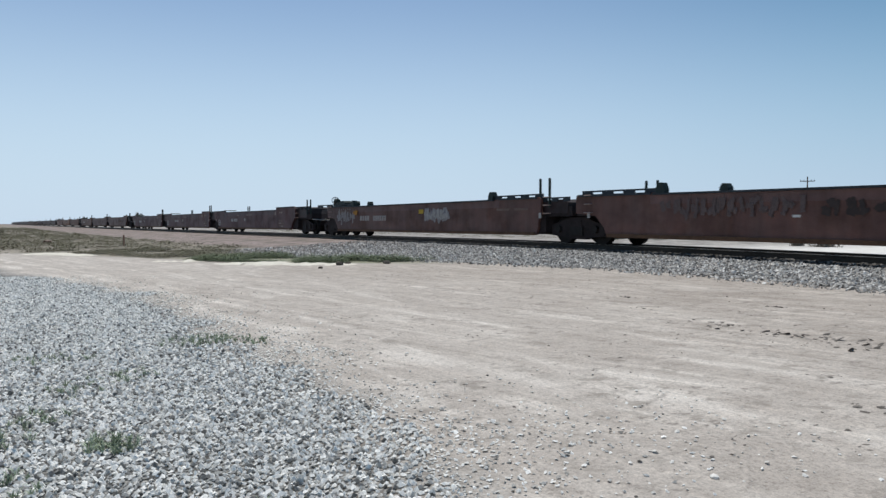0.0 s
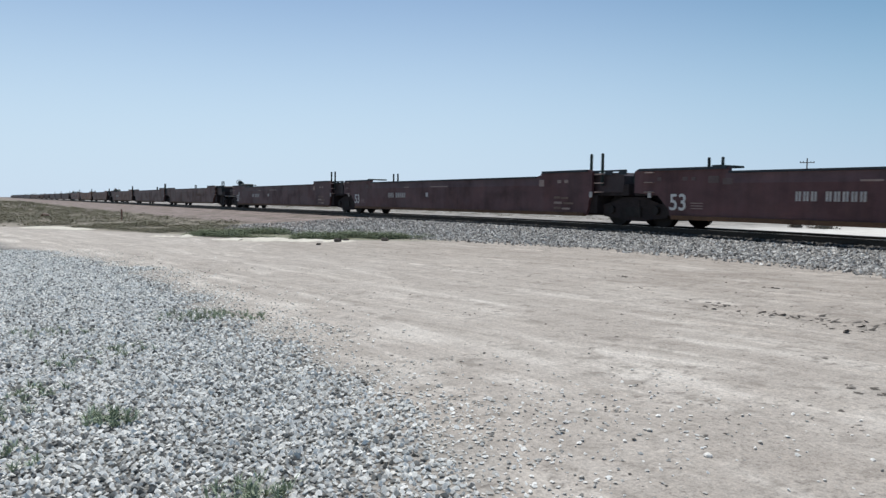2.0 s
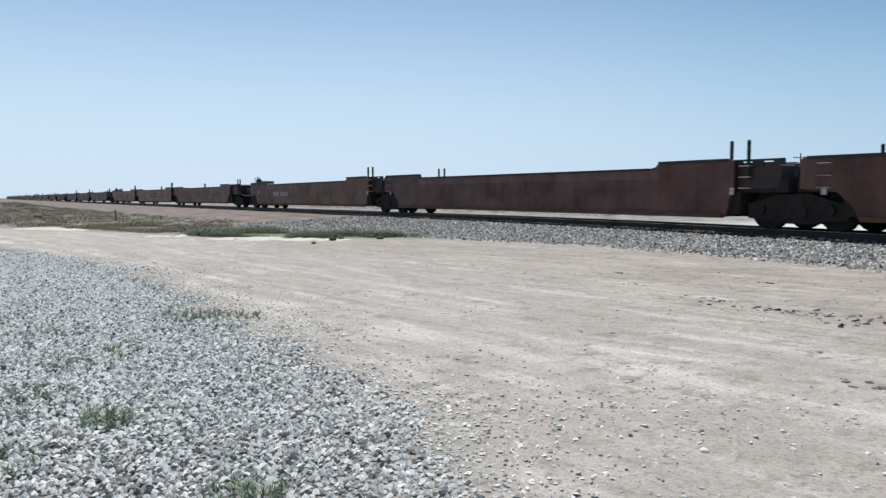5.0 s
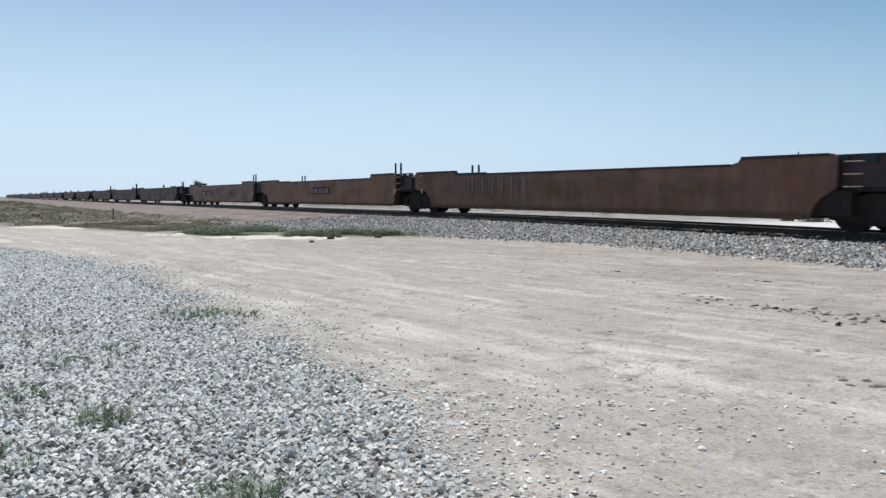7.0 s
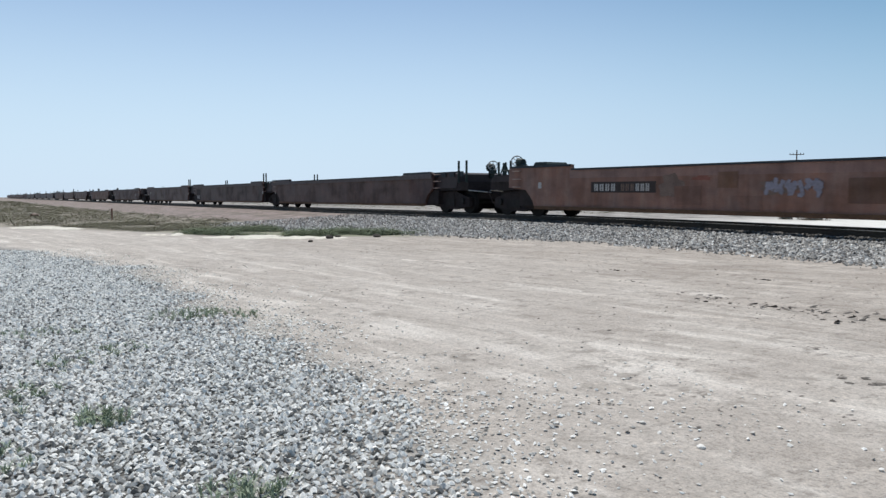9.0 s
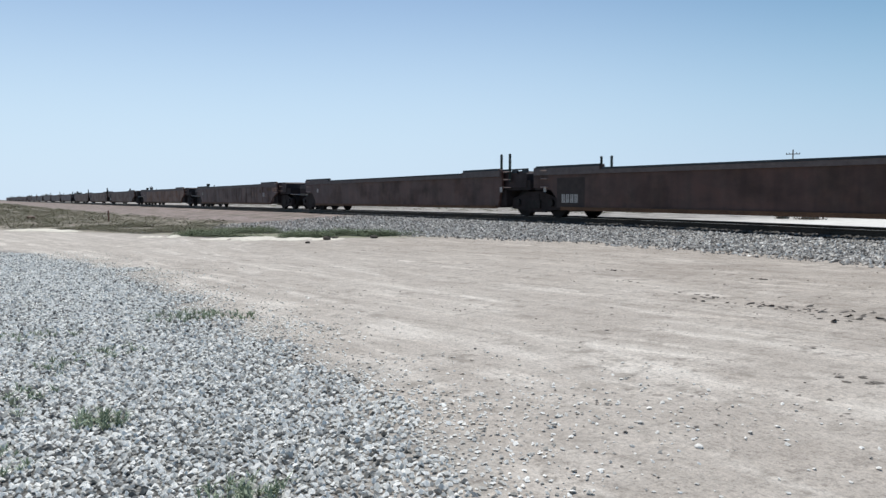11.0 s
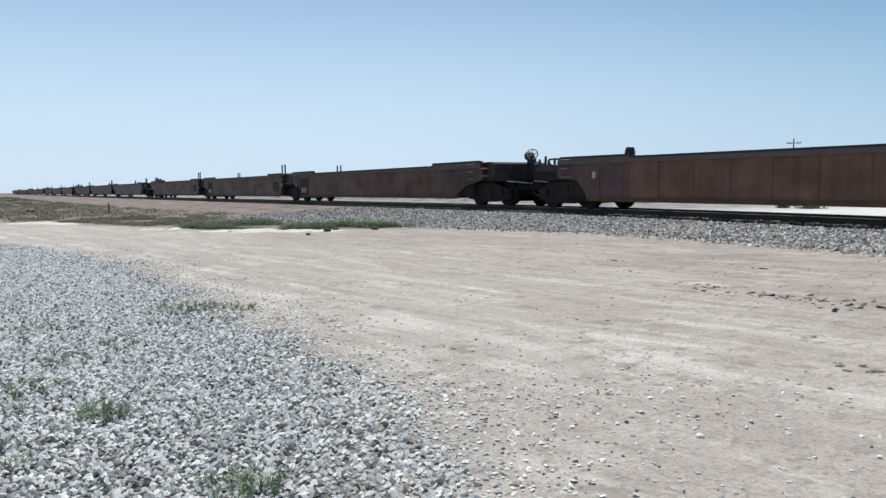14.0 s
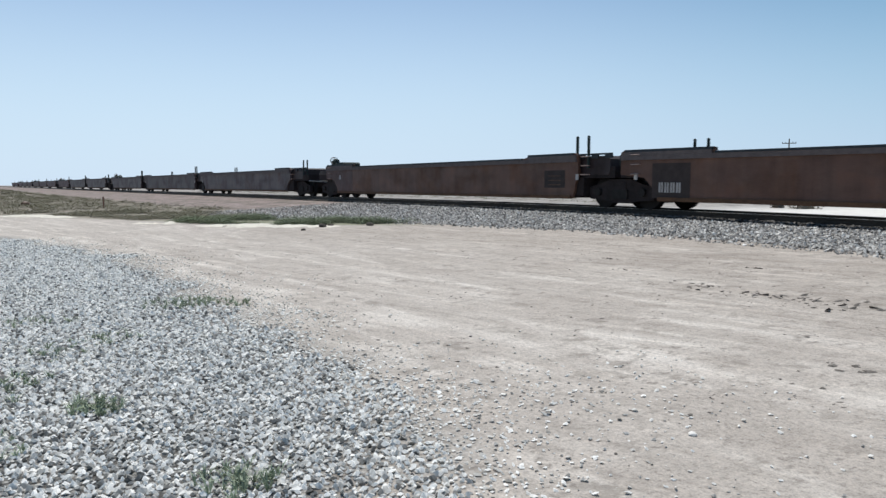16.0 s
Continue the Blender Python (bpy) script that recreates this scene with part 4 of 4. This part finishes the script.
        if wheel:
            bm = bmesh.new()
            c = Vector((a - facing * 0.2, y - 0.05, z + high - 0.1))
            ring = [c + Vector((math.sin(t) * 0.12, math.sin(t) * 0.16, math.cos(t) * 0.18)) for t in [2 * math.pi * k / 14 for k in range(14)]]
            for p, q in zip(ring, ring[1:] + ring[:1]):
                rod(bm, p, q, 0.022, 6)
            for k in range(0, 14, 3):
                rod(bm, c, ring[k], 0.014, 5)
            rod(bm, c, (a, y, z + high - 0.1), 0.03, 6)
            part("hand_wheel", bm, FADED, stand)
        return stand

    def box_on(self, which, x0, x1, z0, z1, y0=-1.3, y1=-0.4, name="equipment_box", material=None):
        """A box with bevelled upper edges that stands on the end."""
        a, c = sorted((self.end(which, x0), self.end(which, x1)))
        bm = bmesh.new()
        h = min(0.09, (z1 - z0) * 0.45)
        prism(bm, [(a, z0), (c, z0), (c, z1 - h), (c - h, z1), (a + h, z1), (a, z1 - h)], y0, y1)
        return part(name, bm, material or GREEN_IRON, self.top)

    def bracket(self, x, z0, h=0.26, w=0.26, y=-1.3):
        bm = bmesh.new()
        prism(bm, [(x - w / 2, z0), (x + w / 2, z0), (x + w / 2, z0 + h * 0.45), (x + w * 0.22, z0 + h), (x - w * 0.22, z0 + h), (x - w / 2, z0 + h * 0.45)], y - 0.11, y + 0.11)
        part("container_guide", bm, GREEN_IRON, self.top)

    def railing(self, xa, xb, z0, z1, y=-1.3, step=0.75):
        bm = bmesh.new()
        rod(bm, (xa, y, z1), (xb, y, z1), 0.028, 6)
        k = max(2, int(abs(xb - xa) / step) + 1)
        for i in range(k):
            x = xa + (xb - xa) * i / (k - 1)
            rod(bm, (x, y, z0), (x, y, z1), 0.03, 6)
        part("platform_railing", bm, GREEN_IRON, self.top)

    def holed_plate(self, xa, xb, z0, z1, holes, y=-1.3):
        """Upright end plate with square openings."""
        xa, xb = sorted((xa, xb))
        bm = bmesh.new()
        box(bm, xa, xb, y - 0.03, y + 0.03, z1 - 0.05, z1)
        w = (xb - xa) / (holes * 2 + 1)
        for k in range(holes + 1):
            box(bm, xa + 2 * k * w, xa + (2 * k + 1) * w, y - 0.03, y + 0.03, z0, z1 - 0.05)
        part("holed_end_plate", bm, TOP_EDGE, self.top)

    def guide_rail(self, which, x0, x1, high=0.05):
        """Low guide plate that lies on the chord beside a raised end."""
        a, c = sorted((self.end(which, x0), self.end(which, x1)))
        for y in (-1.40, 1.40):
            bm = bmesh.new()
            box(bm, a, c, y - 0.05, y + 0.05, self.low + 0.012, self.low + high)
            part("guide_rail", bm, TOP_EDGE, self.top)

    def ribs(self, count, z1):
        for k in range(count):
            x = self.wr + 0.5 + (self.wf - self.wr - 1.0) * k / (count - 1)
            bm = bmesh.new()
            box(bm, x - 0.03, x + 0.03, FACE - 0.014, FACE + 0.01, 0.375, z1)
            part("side_rib", bm, self.skin, self.top)

    def sprayed(self, seed, x0, x1, z0, z1, strokes, width=0.09, material=None, upright=False):
        """Spray paint: crossing ribbons of uneven width."""
        rng = random.Random(seed)
        for s in range(strokes):
            bm = bmesh.new()
            x = x0 + (x1 - x0) * (s + 0.5) / strokes
            p = [Vector((x + rng.uniform(-0.5, 0.5) * (x1 - x0) / strokes * 1.3, 0, z0 + (z1 - z0) * rng.random())) for _ in range(4)]
            if upright:
                q = z0 + (z1 - z0) * rng.uniform(0.0, 0.5)
                p = [Vector((x + rng.uniform(-0.06, 0.06), 0, q + (z1 - q) * k / 3)) for k in range(4)]
            pts = []
            for k in range(13):
                t = k / 12
                a = p[0].lerp(p[1], t).lerp(p[1].lerp(p[2], t), t)
                c = p[1].lerp(p[2], t).lerp(p[2].lerp(p[3], t), t)
                pts.append(a.lerp(c, t))
            prev = None
            for k, q in enumerate(pts):
                SPRAYED[0] = (SPRAYED[0] + 1) % 400
                y = FACE - 0.006 - 0.00009 * SPRAYED[0]
                d = (pts[min(k + 1, 12)] - pts[max(k - 1, 0)])
                side = Vector((-d.z, 0, d.x)).normalized() * width * rng.uniform(0.35, 0.65)
                cur = [bm.verts.new((q.x + side.x, y, q.z + side.z)), bm.verts.new((q.x - side.x, y, q.z - side.z))]
                if prev:
                    bm.faces.new((prev[0], prev[1], cur[1], cur[0]))
                prev = cur
            part("graffiti_stroke", bm, material or FADED, self.top)

    def blot(self, seed, x, z, rx, rz, material, dy=0.004, name="graffiti"):
        """A patch of paint with an uneven edge."""
        rng = random.Random(seed)
        bm = bmesh.new()
        vs = []
        for k in range(28):
            t = 2 * math.pi * k / 28
            r = 1 + 0.18 * math.sin(3 * t + seed) + 0.12 * math.sin(7 * t + 2 * seed) + rng.uniform(-0.07, 0.07)
            vs.append(bm.verts.new((x + rx * r * math.cos(t), FACE - dy, z + rz * r * math.sin(t))))
        bm.faces.new(vs)
        part(name, bm, material, self.top)

    def number(self, text, x, z, size):
        cu = bpy.data.curves.new("number", "FONT")
        cu.body, cu.size, cu.extrude, cu.offset = text, size, 0.002, 0.008
        cu.materials.append(WHITE)
        ob = new("number", cu)
        ob.matrix_basis = pose(x, FACE - 0.006, z, 90, 0, 0)
        ob.parent = self.top
        return ob


# Where the joints of the train lie along it, in metres from the foot of the camera at the clip's middle; A: shared truck, C: couplers
SCALE = 0.87
JOINTS = [(220.93, "A"), (196.93, "A"), (171.05, "C"), (144.95, "A"), (121.07, "A"), (94.75, "C"), (69.03, "A"), (45.03, "A"), (19.5, "C"), (-5.97, "A"), (-29.69, "A"), (-54.57, "C"),
          (-81.27, "A"), (-104.8, "A"), (-130.38, "C"), (-158.17, "C"), (-186.47, "C"), (-211.57, "A"), (-234.57, "A"), (-260.97, "C"), (-287.77, "A"), (-313.77, "A"), (-340.27, "C")]
JOINTS += [(-340.3 - 25.7 * k, "AAC"[(k - 1) % 3]) for k in range(1, 12)]
CARS = [(f * SCALE, r * SCALE, kf, kr) for (f, kf), (r, kr) in zip(JOINTS, JOINTS[1:])]
TRAIN = []


def put(i, label, **kw):
    f, r, kf, kr = CARS[i]
    u = Unit(f - r, kr, kf, **kw)
    u.rear_kind, u.front_kind = kr, kf
    tagged(u.top, label, "railway car", "well cars of the train")
    TRAIN.append((u.top, (f + r) / 2, f - r))
    return u


def usual_ends(u, brake_rear=True, brake_front=False, tall=1.93):
    """Posts, grab irons, brake gear and small plates that every unit carries at its ends."""
    for which, kind in ((0, u.rear_kind), (1, u.front_kind)):
        if kind == "A":
            u.posts(which, (1.15, 1.65) if which else (0.65, 1.15), -1.3 if which else 1.3, 2.15 if which else 2.06)
            if which == 0:
                u.railing(u.er - 0.3, u.er + 0.3, 1.26, 1.55, y=-1.1)
            else:
                u.holed_plate(u.ef - 0.15, u.xf - 0.2, u.zf - 0.17, u.zf - 0.02, 2, y=-1.24)
            u.grabs(which, 1.3 if which else 0.75, n=3, z=1.0, w=0.3)
            u.plate(u.end(which, 1.6 if which else 0.95), u.end(which, 1.48 if which else 0.83), 0.84, 1.02, FADED, "number_plate")
        else:
            y = 0.15 if which else -0.2
            for x, z in ((0.3, tall), (0.62, tall + 0.05)):
                u.posts(which, (x,), y, z)
            u.strut(which, 0.3, tall - 0.08, 0.62, 1.35, y)
            u.grabs(which, 2.9 if which else 2.45, n=3, z=1.0, w=0.4)
            if which == 0:
                u.railing(u.er - 0.9, u.er + 0.2, 1.26, 1.6, y=-1.0)
                if brake_rear:
                    u.brake(0, 2.0, facing=1)
                    u.box_on(0, 3.4, 4.1, u.zr - 0.05, u.zr + 0.13)
                u.plate(u.end(0, 3.95), u.end(0, 3.8), 0.95, 1.15, FADED, "number_plate")
            else:
                if tall > 1.8:
                    u.posts(1, (0.75, 1.3), -1.28, 2.02)
                    u.holed_plate(u.ef - 0.15, u.xf - 1.05, u.zf - 0.22, u.zf - 0.02, 3, y=-1.24)
                else:
                    u.posts(1, (1.2,), 0.9, 1.8)
                    u.grabs(1, 2.0, n=2, z=1.1, w=0.35)
                if brake_front:
                    u.brake(1, 1.5, y=0.4, z=1.4, high=0.6, facing=-1)


def old_unit(i, near, far):
    """Older red unit without raised ends, with railings and guides along its top."""
    u = put(i, "empty faded red-brown well car with graffiti and end railings", skin=RED, up_rear=0.03, up_front=0.03)
    usual_ends(u)
    z = u.low
    u.bracket(u.end(1, 4.5), z, 0.3, 0.32)
    u.holed_plate(u.end(1, 4.35), u.end(1, 1.5), z, z + 0.15, 3)
    u.bracket(u.end(0, far), z, 0.2)
    u.holed_plate(u.end(0, 0.5), u.end(0, near - 0.15), z, z + 0.16, 3)
    u.bracket(u.end(0, near), z, 0.3, 0.3)
    return u


def maroon_unit(i):
    u = put(i, "empty dark maroon well car with white numbers on the side", skin=MAROON, up_rear=0.12, up_front=0.16, run_front=4.95 if CARS[i][2] == "C" else 3.95)
    usual_ends(u)
    o = 2.0 if u.rear_kind == "C" else 0.32
    u.number("53", u.end(0, 1.3 + o), 0.52, 0.62)
    for k in range(3):
        u.plate(u.end(0, 2.05 + o), u.end(0, 2.45 + o), 0.56 + 0.07 * k, 0.58 + 0.07 * k, LETTER)
    for a, w, z, h in ((0.85, 0.14, 1.31, 0.1), (1.75, 0.16, 1.31, 0.1), (2.05, 0.14, 1.31, 0.09), (2.6, 0.34, 1.24, 0.18), (3.05, 0.3, 1.2, 0.16)):
        u.plate(u.end(0, a + o), u.end(0, a + w + o), z, z + h, HAZE_SPRAY)
    u.letters(u.end(0, 5.1 + o), 0.80, (3, 5), h=0.22, w=0.13, gap=0.064)
    u.plate(u.end(0, 8.6 + o), u.end(0, 8.78 + o), 0.84, 1.02, FADED)
    u.plate(u.end(0, 6.6 + o), u.end(0, 7.1 + o), 1.24, 1.28, LETTER)
    u.plate(u.end(0, 9.0 + o), u.end(0, 10.4 + o), 1.24, 1.28, LETTER)
    p = 2.8 if u.front_kind == "C" else 0.0
    for x in (3.15, 2.8):
        u.plate(u.end(1, x + p), u.end(1, x - 0.18 + p), 1.30, 1.40, LETTER)
    u.plate(u.end(1, 4.1 + p), u.end(1, 3.85 + p), 1.2, 1.42, LETTER)
    for k, (a, w) in enumerate(((3.3, 0.8), (3.3, 0.95), (3.3, 0.7))):
        u.plate(u.end(1, a + p), u.end(1, a - w * 0.42 + p), 0.46 + 0.17 * k, 0.53 + 0.17 * k, PALE_SPRAY if k != 1 else LETTER)
        u.plate(u.end(1, a - w * 0.5 + p), u.end(1, a - w + p), 0.45 + 0.17 * k, 0.51 + 0.17 * k, LETTER if k < 1 else PALE_SPRAY)
    u.box_on(0, 2.6 + o, 2.9 + o, u.zr, u.zr + 0.06)
    return u


def plain_unit(i, skin, label, chord=False):
    u = put(i, label, skin=skin, low=1.56, chord=chord, up_rear=0.11 if chord else 0.14, up_front=0.1 if chord else 0.17, ef_c={16: 2.05, 13: 2.6}.get(i, 3.1))
    usual_ends(u, brake_rear=i != 13, brake_front=i in (11, 16), tall=1.6 if i in (13, 16) else 1.93)
    return u


FADED = dull("faded_white_lettering", (0.47, 0.44, 0.415), 0.85, 0.25)
GREY_SPRAY = dull("grey_spray_paint", (0.33, 0.30, 0.29), 0.8, 0.35, 3)
PALE_SPRAY = dull("thin_pale_spray_paint", (0.185, 0.125, 0.10), 0.85, 0.35, 3)
BLUE_SPRAY = dull("blue_grey_spray_paint", (0.26, 0.235, 0.27), 0.8, 0.35, 2)
HAZE_SPRAY = dull("thin_grey_spray_paint", (0.126, 0.092, 0.086), 0.85, 0.35, 3)
SMEAR = dull("rust_smear", (0.108, 0.066, 0.048), 0.85, 0.4, 4)
LETTER = dull("worn_pale_lettering", (0.33, 0.245, 0.215), 0.85, 0.4, 4)
DARK_SPRAY = dull("dark_painted_panel", (0.052, 0.038, 0.034), 0.8, 0.35)
BRICK_RED = dull("brick_red_paint", (0.22, 0.085, 0.062), 0.8, 0.4, 3)
ORANGE = dull("orange_spray_paint", (0.42, 0.20, 0.04), 0.8, 0.3)

# older red cars with graffiti
u = old_unit(0, 3.8, 5.95)
u.sprayed(3, u.end(0, 3.9), u.end(0, 8.2), 0.8, 1.4, 22, 0.13, HAZE_SPRAY)
u.sprayed(4, u.end(0, 4.4), u.end(0, 7.8), 0.85, 1.35, 12, 0.1, HAZE_SPRAY, True)
for k in range(4):
    u.sprayed(70 + k, u.end(0, 8.6 + 0.62 * k), u.end(0, 9.05 + 0.62 * k), 0.82, 1.3, 5, 0.12, DARK_SPRAY)
u.plate(u.end(0, 7.9), u.end(0, 8.1), 0.86, 0.92)
u = old_unit(1, 5.5, 7.4)
u.box_on(0, 3.5, 4.25, u.low + 0.08, u.low + 0.32)
for x in (3.6, 4.15):
    u.posts(0, (x,), -0.85, u.low + 0.12)
u.sprayed(7, u.end(0, 3.6), u.end(0, 5.8), 0.75, 1.42, 9, 0.17, GREY_SPRAY)
u.sprayed(8, u.end(0, 3.7), u.end(0, 5.9), 0.5, 1.42, 8, 0.11, GREY_SPRAY, True)
u.sprayed(10, u.end(0, 3.5), u.end(0, 6.2), 1.15, 1.42, 9, 0.2, PALE_SPRAY)
u.blot(5, u.end(0, 5.95), 1.2, 0.27, 0.12, ORANGE, 0.05)
u.letters(u.end(0, 6.45), 0.79, (4,), h=0.24, w=0.18, gap=0.1)
u.letters(u.end(0, 7.95), 0.79, (6,), h=0.24, w=0.16, gap=0.08)
for k in range(4):
    u.blot(9 + 2 * k, u.end(1, 9.25 - 0.5 * k), 1.01, 0.29, 0.27, GREY_SPRAY, 0.0045 + 0.0003 * k)
    u.sprayed(90 + k, u.end(1, 9.45 - 0.5 * k), u.end(1, 9.05 - 0.5 * k), 0.8, 1.24, 3, 0.1, FADED, k % 2 == 0)
u.sprayed(12, u.end(1, 9.2), u.end(1, 7.6), 0.8, 1.25, 7, 0.035, BLUE_SPRAY)
u.sprayed(9, u.end(1, 9.2), u.end(1, 7.6), 0.85, 1.2, 5, 0.09, FADED)
u.plate(u.end(1, 10.0), u.end(1, 9.6), 1.08, 1.26, YELLOW)
for x in (4.1, 3.0):
    u.plate(u.end(1, x), u.end(1, x - 0.8), 1.12, 1.2, PALE_SPRAY)
# maroon cars
for i in (2, 3, 4):
    maroon_unit(i)
# red-brown cars
RB = "empty rusty red-brown double-stack well car"
u = plain_unit(5, RED, RB)
u.letters(u.end(1, 9.7), 0.88, (4, 5), h=0.2, w=0.13, material=PALE_SPRAY)
u.plate(u.end(1, 4.1), u.end(1, 3.4), 1.15, 1.3, PALE_SPRAY)
u = plain_unit(6, RED, RB)
u = plain_unit(7, RUST, RB)
u.letters(u.end(0, 6.88), 0.81, (4,), h=0.26, w=0.17, gap=0.09)
u.letters(u.end(0, 8.18), 0.81, (6,), h=0.26, w=0.16, gap=0.075)
u.guide_rail(0, 3.5, 5.4)
u = plain_unit(8, RUST, "empty rust-brown well car with pale spray strokes on its side")
u.guide_rail(0, 3.5, 5.6)
u.letters(u.end(1, 8.2), 0.92, (4,), h=0.18, w=0.1, gap=0.05, material=PALE_SPRAY)
u.sprayed(21, u.end(0, 4.2), u.end(0, 6.0), 0.35, 1.42, 8, 0.07, PALE_SPRAY, True)
u.sprayed(24, u.end(0, 6.0), u.end(0, 8.8), 0.5, 1.42, 6, 0.04, PALE_SPRAY, True)
u.sprayed(22, u.end(0, 4.5), u.end(0, 8.2), 0.6, 1.42, 6, 0.03, GREY_SPRAY, True)
u.plate(u.end(0, 5.4), u.end(0, 7.6), 1.38, 1.41, PALE_SPRAY)
u.sprayed(23, u.end(0, 3.2), u.end(0, 4.2), 0.7, 1.3, 3, 0.07, PALE_SPRAY)
u = plain_unit(9, ORANGE_RUST, "empty rust-brown well car with a dark lettered panel")
u.guide_rail(0, 3.5, 5.6)
u.plate(u.end(0, 9.3), u.end(0, 11.7), 0.82, 1.2, DARK_SPRAY, "dark_panel")
u.letters(u.end(0, 9.5), 0.88, (3,), h=0.25, w=0.5, gap=0.22, material=LETTER)
u = plain_unit(10, MOTTLED, "empty mottled rust-brown well car with lettering and graffiti")
u.plate(u.end(0, 6.35), u.end(0, 8.95), 0.82, 1.14, DARK_SPRAY, "dark_panel")
u.letters(u.end(0, 6.5), 0.87, (4,), h=0.21, w=0.15, gap=0.09)
u.letters(u.end(0, 7.62), 0.87, (3,), h=0.21, w=0.12, gap=0.07, material=PALE_SPRAY)
u.letters(u.end(0, 8.2), 0.87, (3,), h=0.21, w=0.12, gap=0.07)
u.sprayed(31, u.end(0, 12.4), u.end(0, 13.9), 0.72, 1.2, 9, 0.1, BLUE_SPRAY)
u.sprayed(32, u.end(0, 12.5), u.end(0, 13.8), 0.85, 1.1, 5, 0.16, BLUE_SPRAY)
u.blot(33, u.end(0, 12.7), 0.95, 0.5, 0.16, PALE_SPRAY, 0.0045)
u.blot(34, u.end(0, 9.5), 1.0, 0.45, 0.3, PALE_SPRAY, 0.0045)
u.blot(35, u.end(0, 10.5), 1.2, 0.3, 0.06, BRICK_RED, 0.0065)
for k, (x, w, z, h) in enumerate(((9.6, 0.9, 0.5, 0.5), (11.0, 0.6, 0.95, 0.4), (11.4, 0.9, 0.4, 0.35), (14.4, 1.3, 0.6, 0.55), (16.2, 0.7, 0.9, 0.4), (17.2, 1.2, 0.45, 0.4))):
    u.plate(u.end(0, x), u.end(0, x + w), z, z + h, RUST if k % 2 else MOTTLED, "paint_patch")
u = plain_unit(11, DARK, "empty dark brown double-stack well car", True)
u = plain_unit(12, DARK, "empty dark brown well car with a pale stencilled number", True)
u.plate(u.end(0, 1.5), u.end(0, 2.8), 0.34, 1.29, DARK_SPRAY, "dark_panel")
u.letters(u.end(0, 1.75), 0.5, (4,), h=0.27, w=0.14, gap=0.06)
u = plain_unit(13, DARK, "empty dark brown double-stack well car", True)
# single well cars with ribbed sides
for i in (14, 15):
    u = put(i, "empty dark brown ribbed well car with dusty top rail", skin=DARK if i == 14 else RUST, low=1.56, chord=True, up_rear=0.06, up_front=0.1, er_c=2.2, ef_c=2.6)
    usual_ends(u, brake_rear=False, tall=1.6)
    u.ribs(15, u.low - 0.16)
    u.bracket(u.rr - 0.1, u.zr, 0.2, 0.2)
    if i == 14:
        for x, w, z, h, m in ((-2.0, 0.35, 0.77, 0.34, PALE_SPRAY), (-1.3, 0.35, 0.74, 0.3, PALE_SPRAY), (0.2, 0.38, 0.75, 0.26, GREY_SPRAY), (0.68, 0.34, 0.73, 0.22, PALE_SPRAY), (2.1, 0.3, 1.08, 0.22, ORANGE_RUST),
                              (2.52, 0.32, 1.08, 0.24, ORANGE_RUST), (1.5, 0.2, 0.45, 0.28, SMEAR), (1.85, 0.16, 0.5, 0.4, PALE_SPRAY), (2.15, 0.22, 0.42, 0.3, SMEAR), (-0.4, 0.3, 1.0, 0.2, SMEAR), (1.0, 0.8, 1.1, 0.2, SMEAR)):
            u.plate(u.rf + x, u.rf + x + w, z, z + h, m, "paint_patch")
# dusty brown cars
for i in (16, 17, 18):
    u = plain_unit(i, BROWN, "empty dusty brown double-stack well car with pale number", True)
    if i != 18:
        u.plate(u.end(0, 1.5), u.end(0, 2.8), 0.34, 1.29, DARK_SPRAY, "dark_panel")
        u.letters(u.end(0, 1.75), 0.5, (4,), h=0.27, w=0.14, gap=0.06)
    if i != 16:
        u.plate(u.end(1, 3.1), u.end(1, 2.1), 0.6, 1.15, DARK_SPRAY, "dark_panel")
        for k in range(3):
            u.plate(u.end(1, 2.9), u.end(1, 2.3), 0.68 + 0.14 * k, 0.71 + 0.14 * k, SMEAR, "letter_bar")
# the rest of the train far down the line
for i in range(19, len(CARS)):
    if i < 24:
        plain_unit(i, GREYED, "empty faded grey-brown well car far down the train", True)
    else:
        plain_unit(i, (MAROON, DARK)[(i // 3) % 2], "empty dark brown well car far down the train", True)


def motions():
    """The train rolls past at a steady pace, slowing very slightly, and follows the dip of the line."""
    for car, s, long in TRAIN:
        rows = []
        for k in range(41):
            t = 0.4 * k
            d = t - PERIOD
            x = s + SPEED * d + SLOW * d * d
            rear, front = dip(x - long / 2), dip(x + long / 2)
            rows.append((t, pose(x, TRACK_Y, RAIL_Z - (rear + front) / 2, 0, math.degrees(math.atan2(front - rear, long)), 0)))
        walk(car, rows)


motions()
